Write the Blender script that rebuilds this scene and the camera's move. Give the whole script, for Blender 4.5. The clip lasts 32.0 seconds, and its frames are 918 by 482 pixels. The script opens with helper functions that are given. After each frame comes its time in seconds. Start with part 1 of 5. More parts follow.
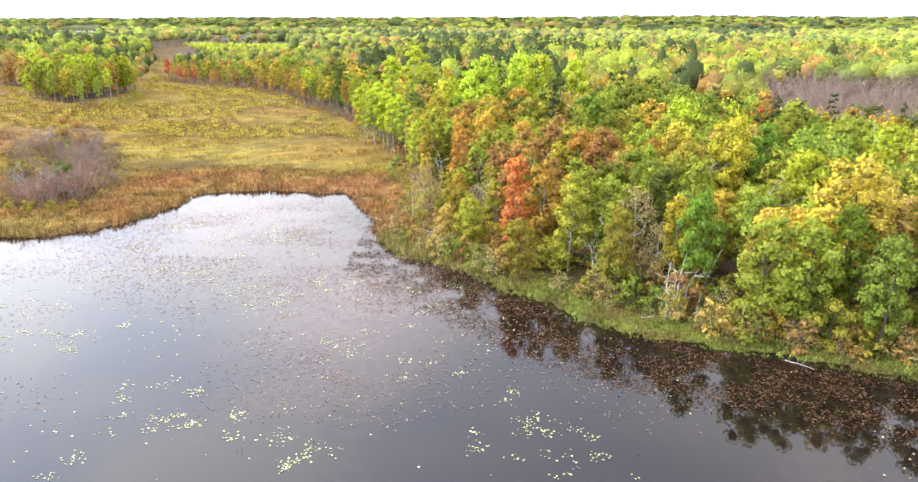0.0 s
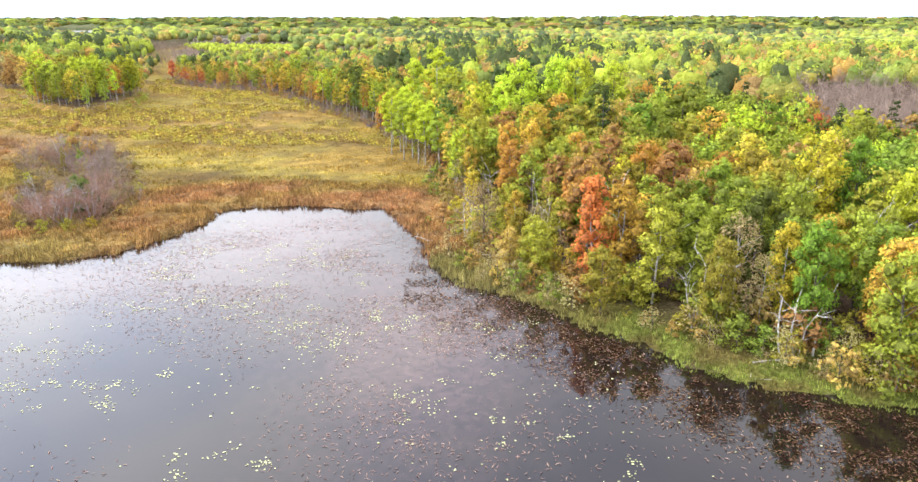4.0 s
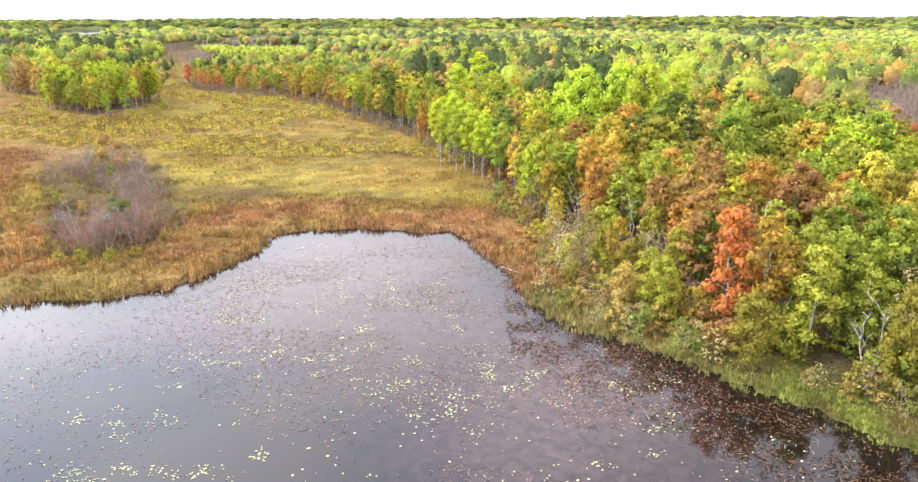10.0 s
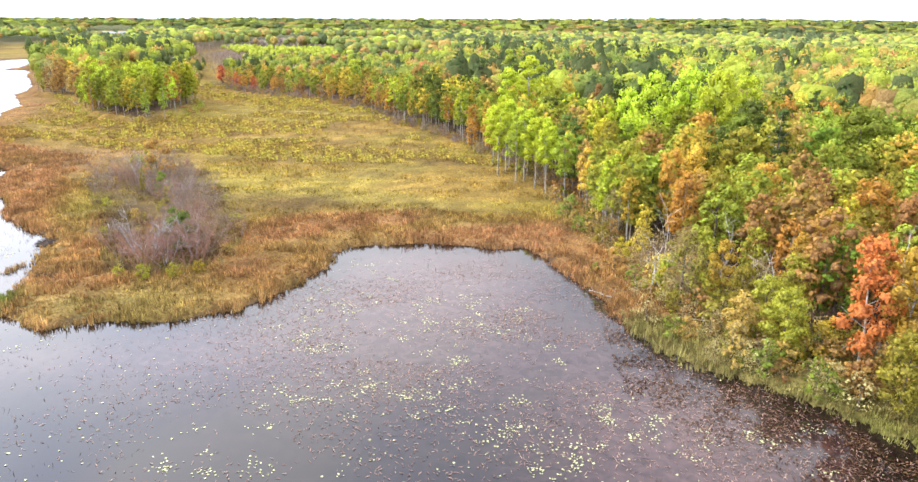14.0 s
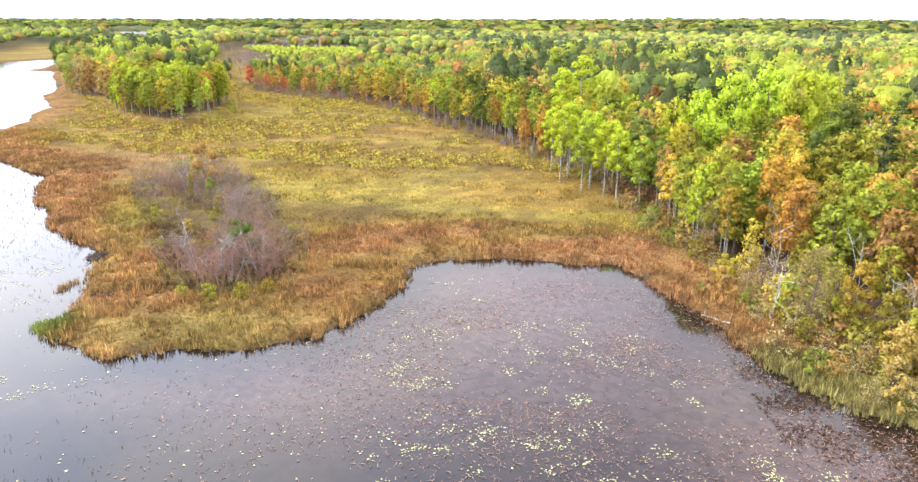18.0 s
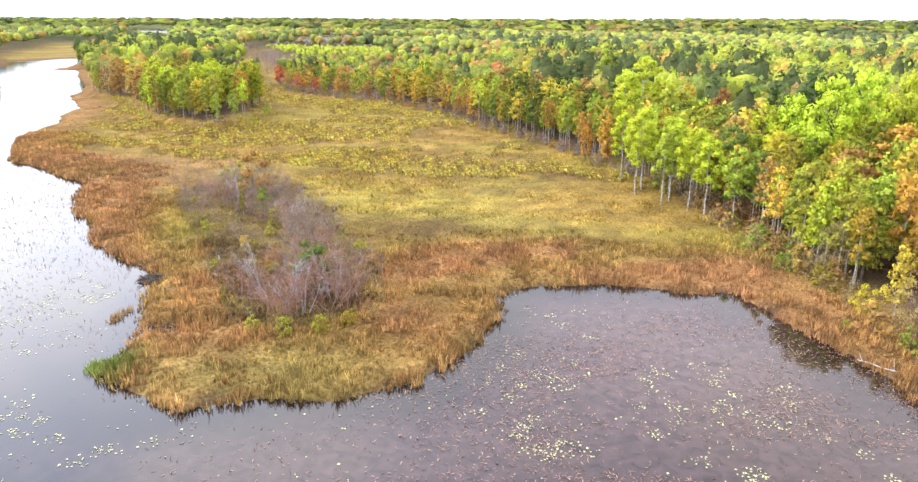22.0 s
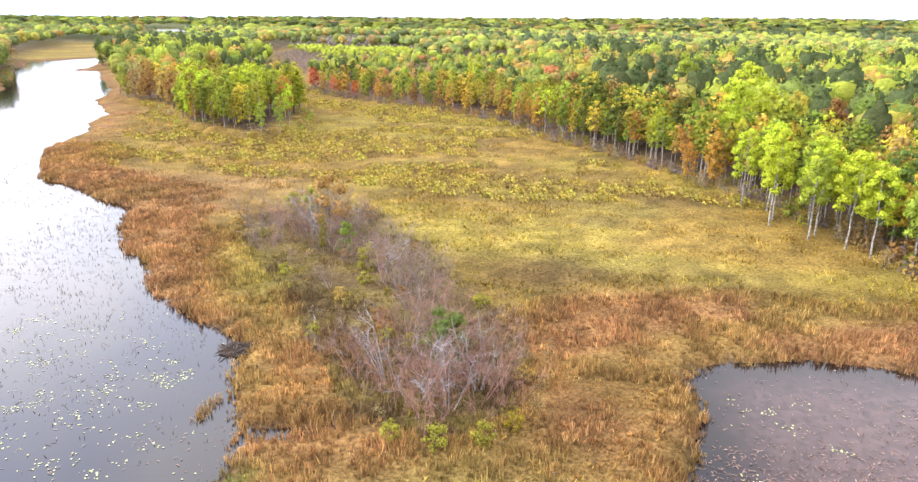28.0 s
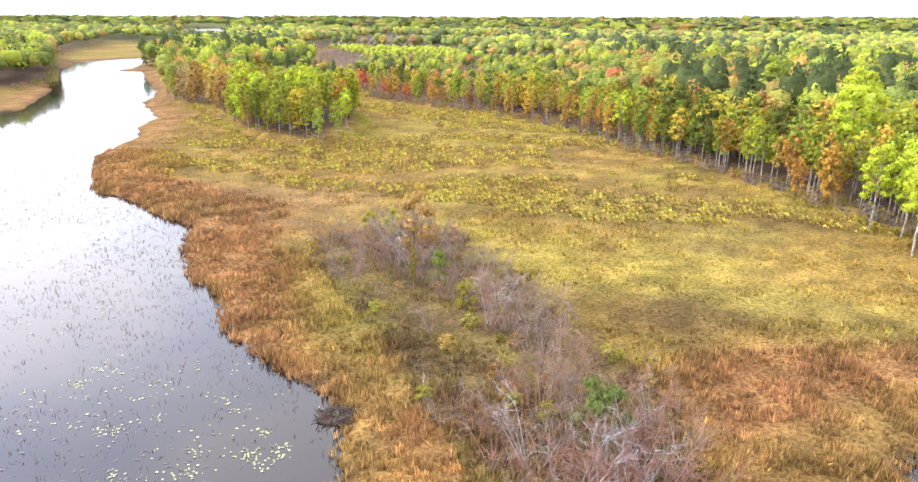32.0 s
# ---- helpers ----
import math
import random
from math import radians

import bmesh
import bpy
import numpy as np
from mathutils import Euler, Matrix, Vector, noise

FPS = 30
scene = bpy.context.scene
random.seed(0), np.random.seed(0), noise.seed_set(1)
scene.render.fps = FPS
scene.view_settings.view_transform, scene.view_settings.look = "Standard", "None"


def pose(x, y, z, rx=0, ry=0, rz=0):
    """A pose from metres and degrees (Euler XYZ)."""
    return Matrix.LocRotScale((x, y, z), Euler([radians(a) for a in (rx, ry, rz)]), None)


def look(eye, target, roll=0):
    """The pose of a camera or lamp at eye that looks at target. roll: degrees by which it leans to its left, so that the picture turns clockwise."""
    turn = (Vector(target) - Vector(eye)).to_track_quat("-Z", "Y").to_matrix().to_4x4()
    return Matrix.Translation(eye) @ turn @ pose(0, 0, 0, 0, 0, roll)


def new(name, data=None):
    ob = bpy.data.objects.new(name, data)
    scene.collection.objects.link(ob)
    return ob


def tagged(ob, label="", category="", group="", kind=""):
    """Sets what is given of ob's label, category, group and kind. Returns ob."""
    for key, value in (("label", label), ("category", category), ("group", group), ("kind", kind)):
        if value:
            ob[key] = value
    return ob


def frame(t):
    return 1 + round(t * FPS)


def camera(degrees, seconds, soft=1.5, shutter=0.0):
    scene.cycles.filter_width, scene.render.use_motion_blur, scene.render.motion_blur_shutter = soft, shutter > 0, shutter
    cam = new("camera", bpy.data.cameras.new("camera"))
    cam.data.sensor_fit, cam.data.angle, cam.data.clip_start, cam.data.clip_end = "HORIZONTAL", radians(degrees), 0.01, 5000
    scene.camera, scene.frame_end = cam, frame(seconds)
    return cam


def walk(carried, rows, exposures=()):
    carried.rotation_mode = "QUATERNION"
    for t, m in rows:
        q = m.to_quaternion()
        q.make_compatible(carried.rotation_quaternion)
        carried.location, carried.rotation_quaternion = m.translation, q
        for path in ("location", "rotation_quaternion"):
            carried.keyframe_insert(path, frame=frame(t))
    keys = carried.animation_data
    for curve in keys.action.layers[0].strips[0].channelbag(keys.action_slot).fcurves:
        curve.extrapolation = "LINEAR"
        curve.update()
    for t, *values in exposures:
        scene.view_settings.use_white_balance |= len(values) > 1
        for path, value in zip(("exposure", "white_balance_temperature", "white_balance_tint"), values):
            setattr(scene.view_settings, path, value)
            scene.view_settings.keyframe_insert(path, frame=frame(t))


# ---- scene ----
cam = camera(67.2, 32.0, soft=1.45)
EXPO = 0.06
PATH = [
    (0, (-3.379, 2.001, 34.927), (-3.421, 3.901, 34.306), 0.2),
    (1, (-6.083, 5.037, 35.085), (-6.12, 6.937, 34.463), 0.2),
    (2, (-8.427, 7.674, 35.089), (-8.463, 9.574, 34.468), 0.2),
    (3, (-10.868, 10.142, 35.147), (-10.9, 12.042, 34.525), 0.2),
    (6, (-17.863, 17.226, 35.475), (-17.891, 19.127, 34.855), 0.3),
    (7, (-20.126, 19.337, 35.49), (-20.156, 21.238, 34.87), 0.1),
    (8, (-22.388, 21.435, 35.553), (-22.418, 23.336, 34.933), 0.1),
    (9, (-24.575, 23.521, 35.66), (-24.606, 25.422, 35.04), 0.3),
    (10, (-26.598, 25.438, 35.672), (-26.631, 27.339, 35.052), 0.1),
    (11, (-28.748, 27.222, 35.788), (-28.785, 29.123, 35.168), 0.1),
    (12, (-31.138, 29.111, 35.871), (-31.194, 31.012, 35.252), 0.3),
    (13, (-33.743, 30.767, 36.059), (-33.81, 32.668, 35.44), 0.4),
    (14, (-36.412, 32.539, 35.962), (-36.49, 34.44, 35.344), 0.5),
    (17, (-44.555, 38.593, 35.32), (-44.659, 40.493, 34.703), 0.4),
    (18, (-47.451, 41.026, 35.283), (-47.563, 42.925, 34.666), 0.4),
    (19, (-50.338, 43.657, 35.187), (-50.459, 45.554, 34.567), 0.4),
    (20, (-53.199, 46.381, 34.977), (-53.33, 48.278, 34.357), 0.4),
    (21, (-56.109, 49.138, 34.787), (-56.251, 51.035, 34.168), 0.4),
    (22, (-59.156, 52.105, 34.736), (-59.304, 54.002, 34.118), 0.5),
    (23, (-62.235, 55.388, 34.638), (-62.391, 57.283, 34.019), 0.5),
    (24, (-65.367, 58.508, 34.664), (-65.528, 60.403, 34.044), 0.5),
    (25, (-68.611, 61.845, 34.78), (-68.776, 63.739, 34.158), 0.6),
    (28, (-77.739, 71.636, 34.941), (-77.911, 73.529, 34.32), 0.6),
    (29, (-80.671, 74.866, 35.126), (-80.853, 76.757, 34.503), 0.7),
    (30, (-83.716, 77.965, 35.264), (-83.908, 79.856, 34.639), 0.8),
    (31, (-86.682, 80.977, 35.302), (-86.897, 82.864, 34.676), 0.7),
    (32, (-89.581, 84.047, 35.011), (-89.836, 85.93, 34.387), 0.5),
]
walk(cam, [(t, look(eye, target, roll)) for t, eye, target, roll in PATH], exposures=((0, EXPO + 0.06, 6500, 9.0), (12, EXPO + 0.05, 6500, 9.7), (24, EXPO + 0.04, 6500, 11.5), (32, EXPO + 0.06, 6500, 13.5)))

# ---- world, sun ----
SUN_EL, SUN_AZ = radians(42), radians(281)
world = bpy.data.worlds.new("overcast_sky")
scene.world = world
world.use_nodes = True
wn, wl = world.node_tree.nodes, world.node_tree.links
wn.clear()
w_out, w_bg = wn.new("ShaderNodeOutputWorld"), wn.new("ShaderNodeBackground")
w_sky = wn.new("ShaderNodeTexSky")
w_sky.sky_type, w_sky.sun_disc = "NISHITA", False
w_sky.sun_elevation, w_sky.sun_rotation = SUN_EL, SUN_AZ
w_sky.air_density, w_sky.dust_density = 1.0, 2.0
w_co, w_map, w_noise, w_ramp = wn.new("ShaderNodeTexCoord"), wn.new("ShaderNodeMapping"), wn.new("ShaderNodeTexNoise"), wn.new("ShaderNodeValToRGB")
w_map.inputs["Scale"].default_value = (1.3, 1.3, 2.6)
w_noise.inputs["Scale"].default_value, w_noise.inputs["Detail"].default_value = 1.3, 4.0
w_ramp.color_ramp.elements[0].position, w_ramp.color_ramp.elements[0].color = 0.36, (16, 19.4, 27.5, 1)
w_ramp.color_ramp.elements[1].position, w_ramp.color_ramp.elements[1].color = 0.60, (27, 27.6, 30, 1)
w_mix = wn.new("ShaderNodeMixRGB")
w_mix.inputs[0].default_value = 0.9
wl.new(w_co.outputs["Generated"], w_map.inputs["Vector"])
wl.new(w_map.outputs["Vector"], w_noise.inputs["Vector"])
wl.new(w_noise.outputs["Fac"], w_ramp.inputs["Fac"])
wl.new(w_sky.outputs["Color"], w_mix.inputs[1])
wl.new(w_ramp.outputs["Color"], w_mix.inputs[2])
# thin cloud glows round the hidden sun
w_dot, w_pos, w_glow, w_gain = wn.new("ShaderNodeVectorMath"), wn.new("ShaderNodeMath"), wn.new("ShaderNodeMapRange"), wn.new("ShaderNodeVectorMath")
w_dot.operation, w_pos.operation, w_gain.operation = "DOT_PRODUCT", "MAXIMUM", "SCALE"
w_dot.inputs[1].default_value = (math.sin(SUN_AZ) * math.cos(SUN_EL), math.cos(SUN_AZ) * math.cos(SUN_EL), math.sin(SUN_EL))
w_pos.inputs[1].default_value = 0.0
w_glow.interpolation_type = "SMOOTHSTEP"
w_glow.inputs["From Min"].default_value, w_glow.inputs["From Max"].default_value = 0.25, 1.0
w_glow.inputs["To Min"].default_value, w_glow.inputs["To Max"].default_value = 0.80, 1.9
wl.new(w_co.outputs["Generated"], w_dot.inputs[0])
wl.new(w_dot.outputs["Value"], w_pos.inputs[0])
wl.new(w_pos.outputs[0], w_glow.inputs["Value"])
wl.new(w_mix.outputs["Color"], w_gain.inputs[0])
wl.new(w_glow.outputs["Result"], w_gain.inputs["Scale"])
wl.new(w_gain.outputs["Vector"], w_bg.inputs["Color"])
w_bg.inputs["Strength"].default_value = 0.112
wl.new(w_bg.outputs["Background"], w_out.inputs["Surface"])

sun_data = bpy.data.lights.new("sun", "SUN")
sun_data.energy, sun_data.angle, sun_data.color = 2.7, radians(9), (1.0, 0.95, 0.86)
sun = new("sun", sun_data)
sun.matrix_world = look((math.sin(SUN_AZ) * 200, math.cos(SUN_AZ) * 200, math.tan(SUN_EL) * 200), (0, 0, 0))


# ---- materials ----
def mat_base(name):
    m = bpy.data.materials.new(name)
    m.use_nodes = True
    nt = m.node_tree
    nt.nodes.clear()
    return m, nt.nodes, nt.links


def noise_node(n, l, scale, detail=3.0, coord="Object"):
    co, no = n.new("ShaderNodeTexCoord"), n.new("ShaderNodeTexNoise")
    no.inputs["Scale"].default_value, no.inputs["Detail"].default_value = scale, detail
    l.new(co.outputs[coord], no.inputs["Vector"])
    return no


def leaf_mat(name, color, spread=0.13, hue=0.02, attribute=False, clear=0.3, grain=5.5, gaps=0.47, lumps=0.0):
    """Foliage: clumps broken into small leaves with gaps between them, partly letting light through. grain: leaves to a metre."""
    m, n, l = mat_base(name)
    out, mix = n.new("ShaderNodeOutputMaterial"), n.new("ShaderNodeMixShader")
    dif, tra = n.new("ShaderNodeBsdfDiffuse"), n.new("ShaderNodeBsdfTranslucent")
    geo, info, hsv = n.new("ShaderNodeNewGeometry"), n.new("ShaderNodeObjectInfo"), n.new("ShaderNodeHueSaturation")
    if attribute:
        src = n.new("ShaderNodeAttribute")
        src.attribute_name = "tint"
        l.new(src.outputs["Color"], hsv.inputs["Color"])
    else:
        hsv.inputs["Color"].default_value = (*color, 1)
    val, hu, both, tree = n.new("ShaderNodeMapRange"), n.new("ShaderNodeMapRange"), n.new("ShaderNodeMath"), n.new("ShaderNodeMapRange")
    val.inputs["To Min"].default_value, val.inputs["To Max"].default_value = 1 - spread, 1 + spread
    tree.inputs["To Min"].default_value, tree.inputs["To Max"].default_value = 0.74, 1.22
    hu.inputs["To Min"].default_value, hu.inputs["To Max"].default_value = 0.5 - hue, 0.5 + hue
    both.operation = "MULTIPLY"
    l.new(geo.outputs["Random Per Island"], val.inputs["Value"])
    l.new(info.outputs["Random"], tree.inputs["Value"])
    l.new((geo.outputs["Random Per Island"] if attribute else info.outputs["Random"]), hu.inputs["Value"])
    fleck, fleck_range, third = noise_node(n, l, grain * 1.7, 2.0), n.new("ShaderNodeMapRange"), n.new("ShaderNodeMath")
    fleck_range.inputs["From Min"].default_value, fleck_range.inputs["From Max"].default_value = 0.3, 0.7
    fleck_range.inputs["To Min"].default_value, fleck_range.inputs["To Max"].default_value = 0.80, 1.20
    third.operation = "MULTIPLY"
    l.new(fleck.outputs["Fac"], fleck_range.inputs["Value"])
    l.new(fleck_range.outputs["Result"], third.inputs[0])
    l.new(val.outputs["Result"], third.inputs[1])
    l.new(third.outputs[0], both.inputs[0])
    l.new(tree.outputs["Result"], both.inputs[1])
    l.new(both.outputs[0], hsv.inputs["Value"])
    l.new(hu.outputs["Result"], hsv.inputs["Hue"])
    l.new(hsv.outputs["Color"], dif.inputs["Color"])
    l.new(hsv.outputs["Color"], tra.inputs["Color"])
    mix.inputs["Fac"].default_value = clear
    l.new(dif.outputs[0], mix.inputs[1])
    l.new(tra.outputs[0], mix.inputs[2])
    if lumps > 0:
        rough, bump = noise_node(n, l, lumps, 4.0), n.new("ShaderNodeBump")
        bump.inputs["Strength"].default_value, bump.inputs["Distance"].default_value = 1.0, 0.9 / lumps
        l.new(rough.outputs["Fac"], bump.inputs["Height"])
        l.new(bump.outputs["Normal"], dif.inputs["Normal"])
        l.new(bump.outputs["Normal"], tra.inputs["Normal"])
    if gaps > 0:
        no, cut, hole, last = noise_node(n, l, grain, 2.0), n.new("ShaderNodeMath"), n.new("ShaderNodeBsdfTransparent"), n.new("ShaderNodeMixShader")
        cut.operation = "GREATER_THAN"
        cut.inputs[1].default_value = gaps
        l.new(no.outputs["Fac"], cut.inputs[0])
        l.new(cut.outputs[0], last.inputs["Fac"])
        l.new(hole.outputs[0], last.inputs[1])
        l.new(mix.outputs[0], last.inputs[2])
        l.new(last.outputs[0], out.inputs["Surface"])
    else:
        l.new(mix.outputs[0], out.inputs["Surface"])
    return m


def bark_mat(name, a, b, scale=3.0, rough=0.9):
    m, n, l = mat_base(name)
    out, p, ramp = n.new("ShaderNodeOutputMaterial"), n.new("ShaderNodeBsdfPrincipled"), n.new("ShaderNodeValToRGB")
    no = noise_node(n, l, scale, 5.0)
    ramp.color_ramp.elements[0].position, ramp.color_ramp.elements[0].color = 0.35, (*a, 1)
    ramp.color_ramp.elements[1].position, ramp.color_ramp.elements[1].color = 0.62, (*b, 1)
    bump = n.new("ShaderNodeBump")
    bump.inputs["Strength"].default_value, bump.inputs["Distance"].default_value = 0.4, 0.03
    l.new(no.outputs["Fac"], ramp.inputs["Fac"])
    l.new(no.outputs["Fac"], bump.inputs["Height"])
    l.new(bump.outputs["Normal"], p.inputs["Normal"])
    l.new(ramp.outputs["Color"], p.inputs["Base Color"])
    p.inputs["Roughness"].default_value = rough
    l.new(p.outputs[0], out.inputs["Surface"])
    return m


LEAF = {
    "lime": (0.43, 0.48, 0.05), "spring": (0.315, 0.36, 0.06), "green": (0.205, 0.25, 0.047), "deep": (0.12, 0.155, 0.042),
    "emerald": (0.165, 0.235, 0.036), "olive": (0.325, 0.29, 0.052), "yellow": (0.46, 0.37, 0.05), "gold": (0.50, 0.355, 0.065),
    "orange": (0.56, 0.315, 0.075), "rust": (0.41, 0.245, 0.09), "red": (0.52, 0.145, 0.065), "tan": (0.35, 0.27, 0.16),
    "pine": (0.055, 0.082, 0.032), "mauve": (0.26, 0.20, 0.18),
}
SHADE_BROWN = (0.022, 0.016, 0.005)  # brown added to the inner crown colours, which are darkened for shade
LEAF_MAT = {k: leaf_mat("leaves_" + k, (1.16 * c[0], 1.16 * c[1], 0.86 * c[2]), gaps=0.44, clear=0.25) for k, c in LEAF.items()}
# inner lumps: leaf colour darkened to paint the shade inside a crown
INNER_MAT = {k: leaf_mat("shaded_leaves_" + k, tuple(0.66 * a + t for a, t in zip(c, SHADE_BROWN)), 0.12, gaps=0.0, clear=0.15, lumps=2.2) for k, c in LEAF.items()}
CANOPY_MAT = leaf_mat("canopy_leaves", (0, 0, 0), 0.16, 0.01, True, grain=1.7, gaps=0.42)
FAR_MAT = leaf_mat("far_canopy_leaves", (0, 0, 0), 0.14, 0.01, True, grain=0.6, gaps=0.42)
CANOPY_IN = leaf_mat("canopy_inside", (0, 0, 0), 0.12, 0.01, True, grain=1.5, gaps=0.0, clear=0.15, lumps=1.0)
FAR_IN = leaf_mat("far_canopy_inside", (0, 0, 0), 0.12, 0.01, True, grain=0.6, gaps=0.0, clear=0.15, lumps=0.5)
GRASS_MAT = leaf_mat("marsh_grass", (0, 0, 0), spread=0.3, hue=0.015, attribute=True, clear=0.25, gaps=0.0)
PALE_BARK = bark_mat("pale_bark", (0.14, 0.12, 0.09), (0.46, 0.42, 0.35), 2.2)
BROWN_BARK = bark_mat("brown_bark", (0.05, 0.04, 0.03), (0.17, 0.13, 0.10), 3.0)
GREY_BARK = bark_mat("grey_bark", (0.17, 0.15, 0.14), (0.42, 0.38, 0.35), 3.0)
TWIG_GREY = bark_mat("grey_twigs", (0.135, 0.094, 0.070), (0.35, 0.25, 0.19), 0.35)
TWIG_RED = bark_mat("reddish_twigs", (0.19, 0.095, 0.065), (0.40, 0.215, 0.145), 0.35)
WET_STICKS = bark_mat("wet_brown_sticks", (0.022, 0.014, 0.009), (0.085, 0.05, 0.03), 4.0)
DEADWOOD = bark_mat("bleached_deadwood", (0.25, 0.22, 0.18), (0.60, 0.55, 0.48), 2.0)


def ground_material():
    m, n, l = mat_base("marsh_ground")
    out, p, at = n.new("ShaderNodeOutputMaterial"), n.new("ShaderNodeBsdfPrincipled"), n.new("ShaderNodeAttribute")
    at.attribute_name = "tint"
    fine, mid = noise_node(n, l, 2.6, 8.0), noise_node(n, l, 0.16, 5.0)
    mul = n.new("ShaderNodeMath")
    mul.operation = "MULTIPLY"
    r1, r2 = n.new("ShaderNodeMapRange"), n.new("ShaderNodeMapRange")
    r1.inputs["From Min"].default_value, r1.inputs["From Max"].default_value = 0.3, 0.7
    r1.inputs["To Min"].default_value, r1.inputs["To Max"].default_value = 0.42, 1.45
    r2.inputs["From Min"].default_value, r2.inputs["From Max"].default_value = 0.3, 0.7
    r2.inputs["To Min"].default_value, r2.inputs["To Max"].default_value = 0.75, 1.2
    l.new(fine.outputs["Fac"], r1.inputs["Value"])
    l.new(mid.outputs["Fac"], r2.inputs["Value"])
    l.new(r1.outputs[0], mul.inputs[0])
    l.new(r2.outputs[0], mul.inputs[1])
    hsv = n.new("ShaderNodeHueSaturation")
    l.new(at.outputs["Color"], hsv.inputs["Color"])
    l.new(mul.outputs[0], hsv.inputs["Value"])
    l.new(hsv.outputs["Color"], p.inputs["Base Color"])
    bump = n.new("ShaderNodeBump")
    bump.inputs["Strength"].default_value, bump.inputs["Distance"].default_value = 0.8, 0.35
    l.new(fine.outputs["Fac"], bump.inputs["Height"])
    l.new(bump.outputs["Normal"], p.inputs["Normal"])
    p.inputs["Roughness"].default_value = 1.0
    p.inputs["Specular IOR Level"].default_value = 0.1
    l.new(p.outputs[0], out.inputs["Surface"])
    return m


def water_material(name="lake_water", rough=0.03):
    """Tea-brown lake water over weed beds, glossy, with a faint ripple."""
    m, n, l = mat_base(name)
    out, p, ramp = n.new("ShaderNodeOutputMaterial"), n.new("ShaderNodeBsdfPrincipled"), n.new("ShaderNodeValToRGB")
    weed, bed, both = noise_node(n, l, 0.9, 10.0), n.new("ShaderNodeAttribute"), n.new("ShaderNodeMath")
    bed.attribute_name = "weed"
    weed.inputs["Distortion"].default_value = 0.8
    both.operation = "MULTIPLY"
    ramp.color_ramp.elements[0].position, ramp.color_ramp.elements[0].color = 0.10, (0.010, 0.006, 0.005, 1)
    ramp.color_ramp.elements[1].position, ramp.color_ramp.elements[1].color = 0.70, (0.092, 0.054, 0.048, 1)
    l.new(weed.outputs["Fac"], both.inputs[0])
    l.new(bed.outputs["Fac"], both.inputs[1])
    l.new(both.outputs[0], ramp.inputs["Fac"])
    l.new(ramp.outputs["Color"], p.inputs["Base Color"])
    p.inputs["IOR"].default_value = 1.42
    # the open reach of the river is ruffled by the wind
    where, split, wind = n.new("ShaderNodeNewGeometry"), n.new("ShaderNodeSeparateXYZ"), n.new("ShaderNodeMapRange")
    wind.inputs["From Min"].default_value, wind.inputs["From Max"].default_value = 240.0, 340.0
    wind.inputs["To Min"].default_value, wind.inputs["To Max"].default_value = rough, max(rough, 0.09)
    l.new(where.outputs["Position"], split.inputs[0])
    l.new(split.outputs["Y"], wind.inputs["Value"])
    l.new(wind.outputs["Result"], p.inputs["Roughness"])
    rip = noise_node(n, l, 1.1, 3.0)
    bump = n.new("ShaderNodeBump")
    bump.inputs["Strength"].default_value, bump.inputs["Distance"].default_value = 0.10, 0.02
    l.new(rip.outputs["Fac"], bump.inputs["Height"])
    l.new(bump.outputs["Normal"], p.inputs["Normal"])
    l.new(p.outputs[0], out.inputs["Surface"])
    return m


GROUND_MAT, WATER_MAT = ground_material(), water_material()

# ---- mesh tools ----
rng = np.random.default_rng(7)


def mesh_data(name, verts, faces, material, tint=None):
    """A mesh from arrays of corners and of faces with equal numbers of corners. tint: a colour for each face."""
    verts, faces = np.asarray(verts, np.float32), np.asarray(faces, np.int32)
    me, k = bpy.data.meshes.new(name), faces.shape[1]
    me.vertices.add(len(verts))
    me.vertices.foreach_set("co", verts.ravel())
    me.loops.add(faces.size)
    me.loops.foreach_set("vertex_index", faces.ravel())
    me.polygons.add(len(faces))
    me.polygons.foreach_set("loop_start", np.arange(0, faces.size, k, dtype=np.int32))
    if tint is not None:
        col = me.attributes.new("tint", "FLOAT_COLOR", "CORNER" if len(tint) == len(faces) else "POINT")
        rgba = np.ones((len(tint), 4), np.float32)
        rgba[:, :3] = tint
        col.data.foreach_set("color", (np.repeat(rgba, k, 0) if len(tint) == len(faces) else rgba).ravel())
    me.materials.append(material)
    me.update(calc_edges=True)
    return me


def part(name, data, parent, label=""):
    ob = new(name, data)
    ob.parent = parent
    return tagged(ob, label) if label else ob


def joined(pieces):
    """Pairs of corners and faces, put one after another."""
    at, vs, fs = 0, [], []
    for v, f in pieces:
        vs.append(v)
        fs.append(np.asarray(f) + at)
        at += len(v)
    return np.concatenate(vs), np.concatenate(fs)


